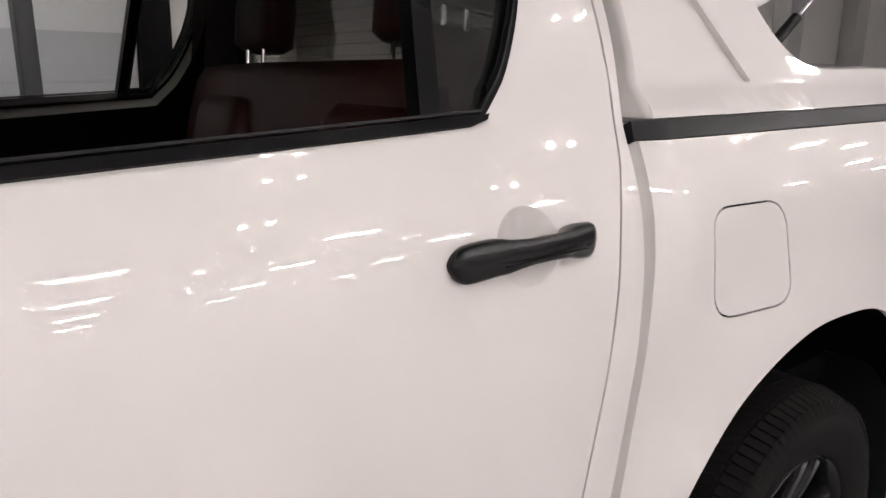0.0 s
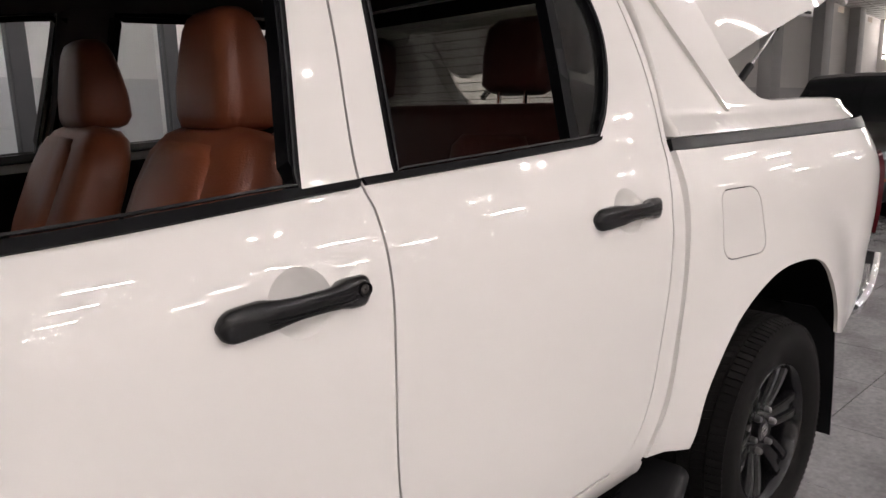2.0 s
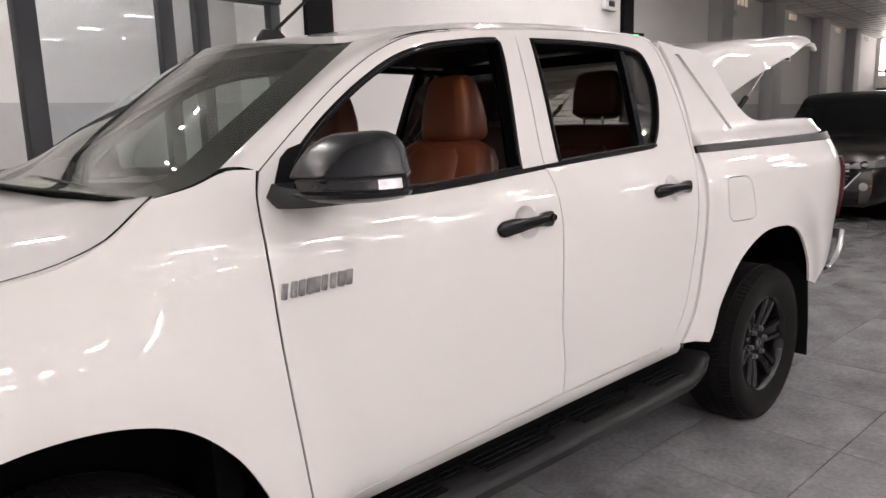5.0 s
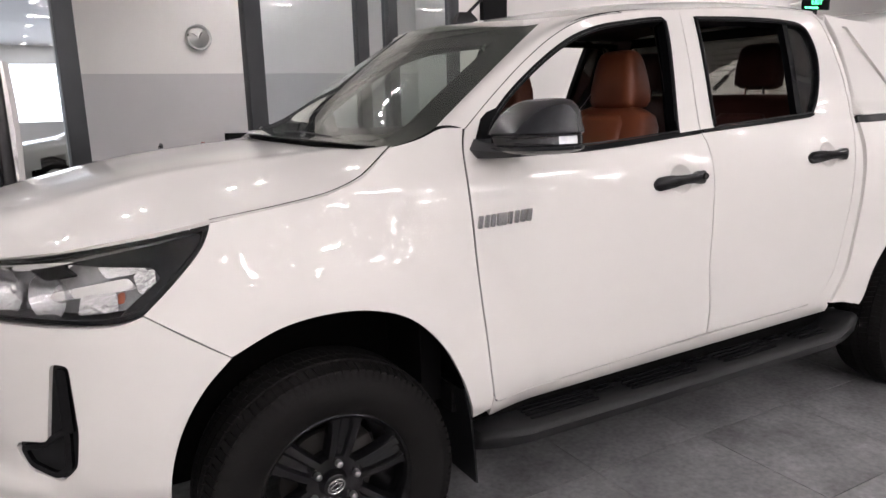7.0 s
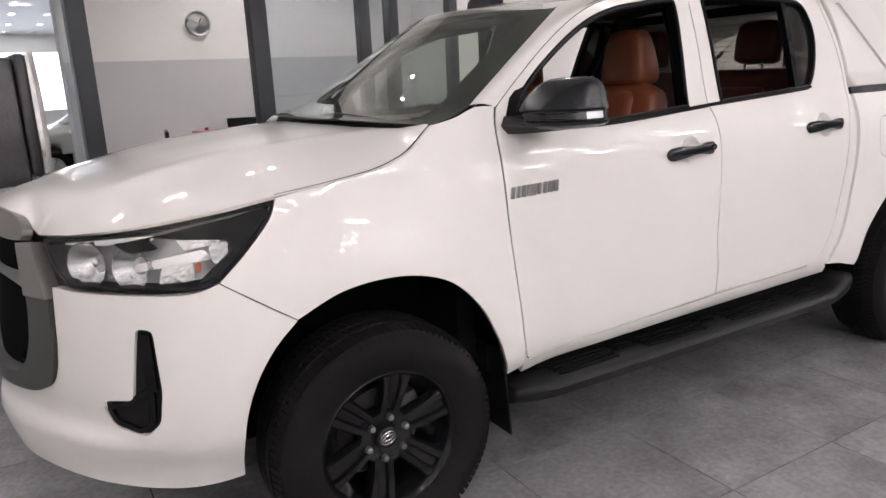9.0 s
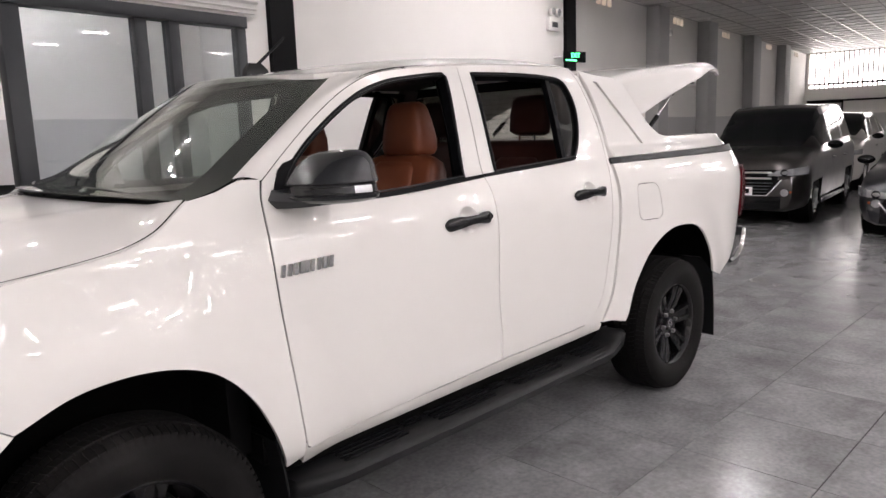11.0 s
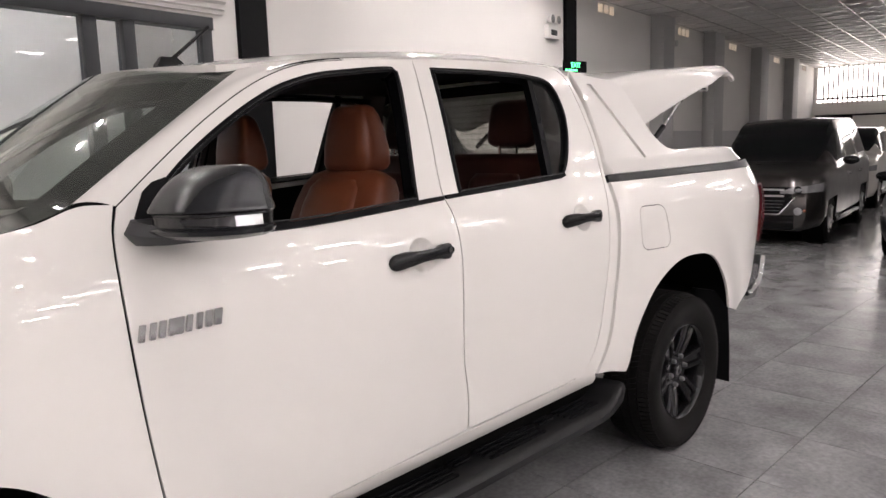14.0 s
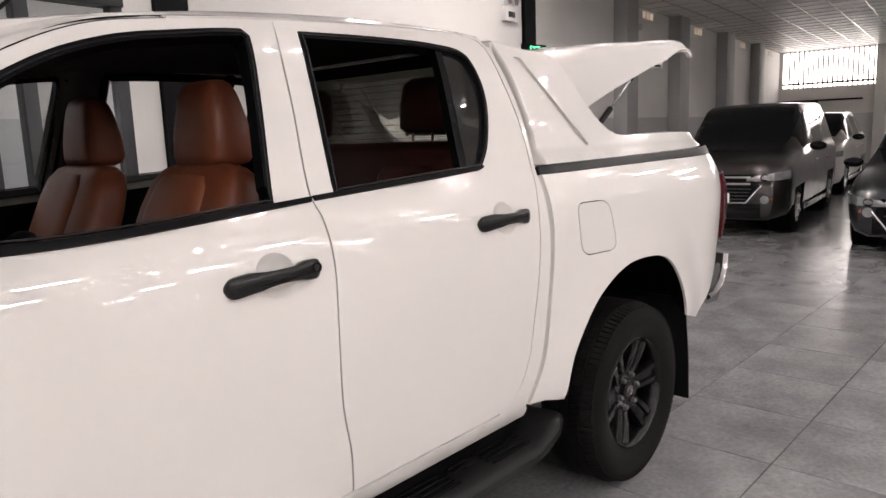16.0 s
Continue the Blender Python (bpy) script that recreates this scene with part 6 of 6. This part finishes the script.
    if plate:
        pl = part("number_plate", box(bmesh.new(), x0 - .035, x0 - .015, -.23, .23, low + .24, low + .36, .006), WALL_WHITE, car, "white plate with plain dark bars")
        for k in range(5):
            part("plate_bar", box(bmesh.new(), x0 - .038, x0 - .034, -.19 + .08 * k, -.14 + .08 * k, low + .265, low + .335), SATIN_BLACK, pl)
    return car


BROWN = car_paint("bronze_brown_metallic", (0.034, 0.030, 0.029), 0.75)
SILVER = car_paint("champagne_silver", (0.42, 0.40, 0.37))
GRAPHITE = car_paint("graphite_metallic", (0.035, 0.036, 0.041), 0.75)
make_car("minivan", "dark brown people carrier parked nose outwards", (7.45, -2.72, 0), 0, 4.73, 1.83, 2.75, .92,
         [(-.92, .80), (-.80, .97), (-.3, 1.07), (.28, 1.13), (.75, 1.50), (1.10, 1.70), (1.5, 1.77), (2.6, 1.79), (3.3, 1.74), (3.68, 1.40), (3.81, .95)],
         [(-.92, .76), (-.70, .93), (.3, 1.06), (2.0, 1.10), (3.4, 1.14), (3.81, .92)], [(.62, 1.42), (1.52, 2.38), (2.48, 3.25)], (.32, 1.12), (3.38, 3.70), BROWN)
make_car("sport_utility_vehicle", "champagne silver sport utility vehicle parked behind another car", (13.1, -2.62, 0), 0, 4.60, 1.85, 2.67, .90,
         [(-.90, .82), (-.78, .98), (-.3, 1.08), (.30, 1.14), (.85, 1.50), (1.25, 1.64), (2.4, 1.66), (3.2, 1.56), (3.55, 1.25), (3.70, .95)],
         [(-.90, .78), (-.70, .94), (.3, 1.05), (2.0, 1.09), (3.3, 1.15), (3.70, .92)], [(.70, 1.50), (1.60, 2.45), (2.55, 3.05)], (.34, 1.20), (3.25, 3.55), SILVER)
make_car("sedan", "graphite grey small sedan parked nose outwards", (6.55, -5.22, 0), 0, 4.37, 1.70, 2.57, .85,
         [(-.85, .60), (-.74, .74), (-.3, .87), (.22, .95), (.80, 1.28), (1.25, 1.42), (1.9, 1.455), (2.5, 1.38), (3.05, 1.12), (3.45, 1.05), (3.52, .8)],
         [(-.85, .57), (-.66, .71), (.25, .87), (1.8, .93), (3.2, .98), (3.52, .76)], [(.62, 1.42), (1.52, 2.30)], (.28, 1.22), (2.45, 3.0), GRAPHITE, tyre_r=.30, low=.19, slats=1)

make_car("hatchback", "pale silver hatchback in the neighbouring showroom", (-2.75, 8.2, 0), 0, 4.10, 1.70, 2.55, .82,
         [(-.82, .62), (-.72, .76), (-.3, .90), (.22, .98), (.80, 1.26), (1.2, 1.38), (1.9, 1.41), (2.6, 1.37), (3.0, 1.22), (3.28, .8)],
         [(-.82, .58), (-.66, .72), (.25, .90), (1.8, .95), (2.9, 1.0), (3.28, .78)], [(.62, 1.42), (1.52, 2.30)], (.28, 1.15), (2.65, 3.05), SILVER, tyre_r=.31, low=.19, slats=1)


# ---- small things of the room ----
GREEN = material("sign_green", (0.02, 0.4, 0.12), 0.4, emit=(0.06, 1.0, 0.28), power=3.0)
sign = thing("exit_sign", "black box sign with lit green writing on the wall edge", "sign")
sign.matrix_basis = ROOM @ pose(5.965, -.17, 2.655, 0, 0, -14) @ Matrix.Scale(.84, 4)
box_part("case", (.0, .60, -.025, .025, -.10, .10), BLACK_STEEL, sign, .006)
txt = bpy.data.curves.new("writing", "FONT")
txt.body, txt.size, txt.extrude = "EXIT", .125, .002
txt.align_x, txt.align_y = "CENTER", "CENTER"
tx = bpy.data.objects.new("writing", txt)
scene.collection.objects.link(tx)
bpy.context.view_layer.update()
me = bpy.data.meshes.new_from_object(tx.evaluated_get(bpy.context.evaluated_depsgraph_get()))
bpy.data.objects.remove(tx)
me.materials.clear()
me.materials.append(GREEN)
wr = new("writing", me)
wr.parent, wr.matrix_basis = sign, pose(.30, -.028, .02, 90, 0, 0)
for k, (a, b) in enumerate(((.03, .09), (.11, .20), (.22, .33))):
    box_part("writing_bar", (a, b, -.029, -.025, -.085, -.055), GREEN, sign, 0)
box_part("bracket", (-.075, -.04, -.015, .20, -.02, .02), WALL_WHITE, sign, .004)

em = thing("emergency_light", "white twin-head emergency lamp on the white wall", "emergency light")
em.matrix_basis = ROOM @ pose(5.86, -.002, 3.16)
box_part("case", (-.17, .17, -.08, 0, -.11, .09), WALL_WHITE, em, .012)
box_part("label_plate", (-.10, .08, -.083, -.079, -.06, .02), GREY_FRAME, em, .002)
for sx in (-.09, .09):
    hd = part("lamp_head", lathe(bmesh.new(), [(.03, .03), (.06, .0), (.068, -.05), (.06, -.055)], 20, "y", (sx, -.05, .17)), WALL_WHITE, em)
    part("lamp_lens", lathe(bmesh.new(), [(.06, -.055), (.001, -.062)], 20, "y", (sx, -.05, .17)), REFLECTOR, hd)

em2 = thing("flood_lamp", "small white twin flood lamp high on the hall wall", "flood lamp")
em2.matrix_basis = ROOM @ pose(10.75, -.002, 3.40)
box_part("case", (-.10, .10, -.07, 0, -.20, -.05), WALL_WHITE, em2, .01)
for sx in (-.08, .08):
    part("lamp_head", lathe(bmesh.new(), [(.03, .03), (.06, .0), (.068, -.05), (.001, -.055)], 18, "y", (sx, -.06, .04)), STEEL, em2)

clock = thing("wall_clock", "round silver wall clock with a steel rim", "clock")
clock.matrix_basis = ROOM @ pose(-1.89, CLOCK_V - .002, 2.17)
part("rim", lathe(bmesh.new(), [(.135, 0), (.135, -.03), (.125, -.04), (.112, -.036), (.112, -.012)], 48), STEEL, clock)
part("dial", lathe(bmesh.new(), [(.113, -.010), (.001, -.036)], 20), STEEL, clock, "brushed steel sunburst dial", smooth=False)
for a, ln, r in ((radians(60), .060, .005), (radians(150), .085, .0035)):
    part("pointer", rod(bmesh.new(), (0, -.038, 0), (ln * math.cos(a), -.034, ln * math.sin(a)), r, 6), CHROME, clock)

FRIDGE = material("black_textured_steel", (0.05, 0.048, 0.05), 0.34, metal=0.5, vary=0.25, scale=8, grain=60, bump=0.8)
fr = thing("refrigerator", "tall black textured refrigerator with chrome handles", "refrigerator")
fr.matrix_basis = ROOM @ pose(-4.05, -.88, 0, 0, 0, 0)
box_part("body", (-.51, -.03, -.32, .34, .03, 1.71), FRIDGE, fr, .02, seg=3)
box_part("door", (-.025, .035, -.32, .34, 1.06, 1.73), FRIDGE, fr, .018, seg=3)
box_part("door", (-.025, .035, -.32, .34, .05, 1.04), FRIDGE, fr, .018, seg=3)
for z0, z1 in ((1.075, 1.735), (.06, 1.03)):
    rings = []
    for t in np.linspace(0, 1, 13):
        bow = .012 * math.sin(math.pi * t)
        z = z0 + t * (z1 - z0)
        rings.append([(.037, -.315, z), (.050 + bow, -.318, z), (.080 + bow, -.285, z), (.084 + bow, -.255, z), (.037, -.235, z)])
    part("handle", loft(bmesh.new(), rings, caps=True), CHROME, fr, "full-height chrome door edge", angle=30)
for sx, sy in ((-.46, -.27), (-.46, .28), (-.06, -.27), (-.06, .28)):
    part("foot", rod(bmesh.new(), (sx, sy, 0), (sx, sy, .04), .02, 10), BLACK_STEEL, fr)

SPOTTED = material("spotted_ceramic", (0.42, 0.40, 0.38), 0.4, vary=1.0, scale=22, grain=60)
orn = bmesh.new()
loft(orn, [[(r * math.cos(a) + dx, r * 1.2 * math.sin(a), z) for a in np.linspace(0, 2 * math.pi, 16, endpoint=False)] for z, r, dx in ((0, .07, .05), (.04, .10, .03), (.09, .085, .01), (.16, .075, 0), (.24, .085, -.01), (.30, .06, -.02), (.33, .02, -.02))], caps=True)
orn_ob = part("floor_ornament", orn, SPOTTED, label="")
orn_ob.matrix_basis = ROOM @ pose(-4.62, -1.42, 0) @ Matrix.Scale(.62, 4)
tagged(orn_ob, "pale dark-spotted rounded ornament standing on the floor", "ornament")

# Office furniture behind the partition: chairs, a red machine, a dark screen.
RED = material("red_plastic", (0.30, 0.02, 0.018), 0.4, vary=0.1)
BACKS = [(-2.38, 1.30, 1.12)]
for u, v, h in BACKS:
    ch = thing("office_chair", "black mesh office chair behind the partition", "chair")
    ch.matrix_basis = ROOM @ pose(u, v, 0, 0, 0, 75)
    part("backrest", box(bmesh.new(), -.21, .21, .2, .24, .55, h, .02), BLACK_TRIM, ch)
    box_part("seat", (-.24, .24, -.25, .22, .42, .50), BLACK_TRIM, ch, .03, seg=3)
    part("column", rod(bmesh.new(), (0, 0, .10), (0, 0, .43), .03, 12), BLACK_STEEL, ch)
    for k in range(5):
        a = 2 * math.pi * k / 5
        part("leg", rod(bmesh.new(), (0, 0, .11), (.28 * math.cos(a), .28 * math.sin(a), .05), .02, 8), BLACK_STEEL, ch)
        part("castor", lathe(bmesh.new(), [(.001, -.02), (.03, -.02), (.03, .02), (.001, .02)], 12, "y", (.28 * math.cos(a), .28 * math.sin(a), .03)), RUBBER, ch)
desk = thing("desk", "white office desk against the wall", "desk")
desk.matrix_basis = ROOM @ pose(-1.75, CLOCK_V - .45, 0)
box_part("desktop", (-.75, .95, -.35, .35, .72, .75), WALL_WHITE, desk, .006)
for sx in (-.72, .90):
    box_part("side_panel", (sx, sx + .02, -.33, .33, 0, .72), WALL_WHITE, desk, .003)
mon = thing("monitor", "dark flat monitor on the desk", "monitor")
mon.matrix_basis = ROOM @ pose(-1.58, CLOCK_V - .45, .75, 0, 0, 150)
box_part("screen", (-.26, .26, -.015, .02, .10, .42), BLACK_TRIM, mon, .006)
box_part("stand", (-.03, .03, .0, .03, .0, .15), BLACK_TRIM, mon, .004)
box_part("foot", (-.11, .11, -.07, .08, 0, .012), BLACK_TRIM, mon, .004)
redm = thing("desk_caddy", "low red plastic box on the desk", "box")
redm.matrix_basis = ROOM @ pose(-2.10, CLOCK_V - .5, .75)
box_part("body", (-.10, .10, -.10, .10, 0, .28), RED, redm, .02, seg=3)
box_part("lid", (-.12, .12, -.12, .12, .282, .32), RED, redm, .012)
part("knob", rod(bmesh.new(), (0, 0, .32), (0, 0, .35), .02, 12), RED, redm)

# ---- floor, laid last ----
slab = box_part("floor", (-10, 33, -21, 36, -0.12, -0.006), GROUT, bevel=0)
tagged(slab, "grey porcelain tiled floor with dark joints", "floor", kind="structure")


def tile_mesh():
    bm = box(bmesh.new(), -.2974, .2974, -.2974, .2974, -.006, 0.0)
    me = bpy.data.meshes.new("tile")
    bm.to_mesh(me)
    bm.free()
    me.materials.append(TILE)
    return me


TILE_ME = tile_mesh()
far_v, far_f = [], []
for i in range(-20, 50):
    for j in range(-31, 58):
        if j > 22 and i > 14:
            continue
        x, y = 2.355 + .6 * i + .3, -.688 + .6 * j + .3
        if -7 <= i <= 12 and -8 <= j <= 6:
            t = new("tile", TILE_ME)
            t.parent, t.location = slab, (x, y, 0)
        else:
            n = len(far_v)
            far_v += [(x - .2972, y - .2972, 0), (x + .2972, y - .2972, 0), (x + .2972, y + .2972, 0), (x - .2972, y + .2972, 0)]
            far_f.append((n, n + 1, n + 2, n + 3))
rest = mesh_object("far_tiles", far_v, far_f, TILE, slab)
tagged(rest, kind="stuff")
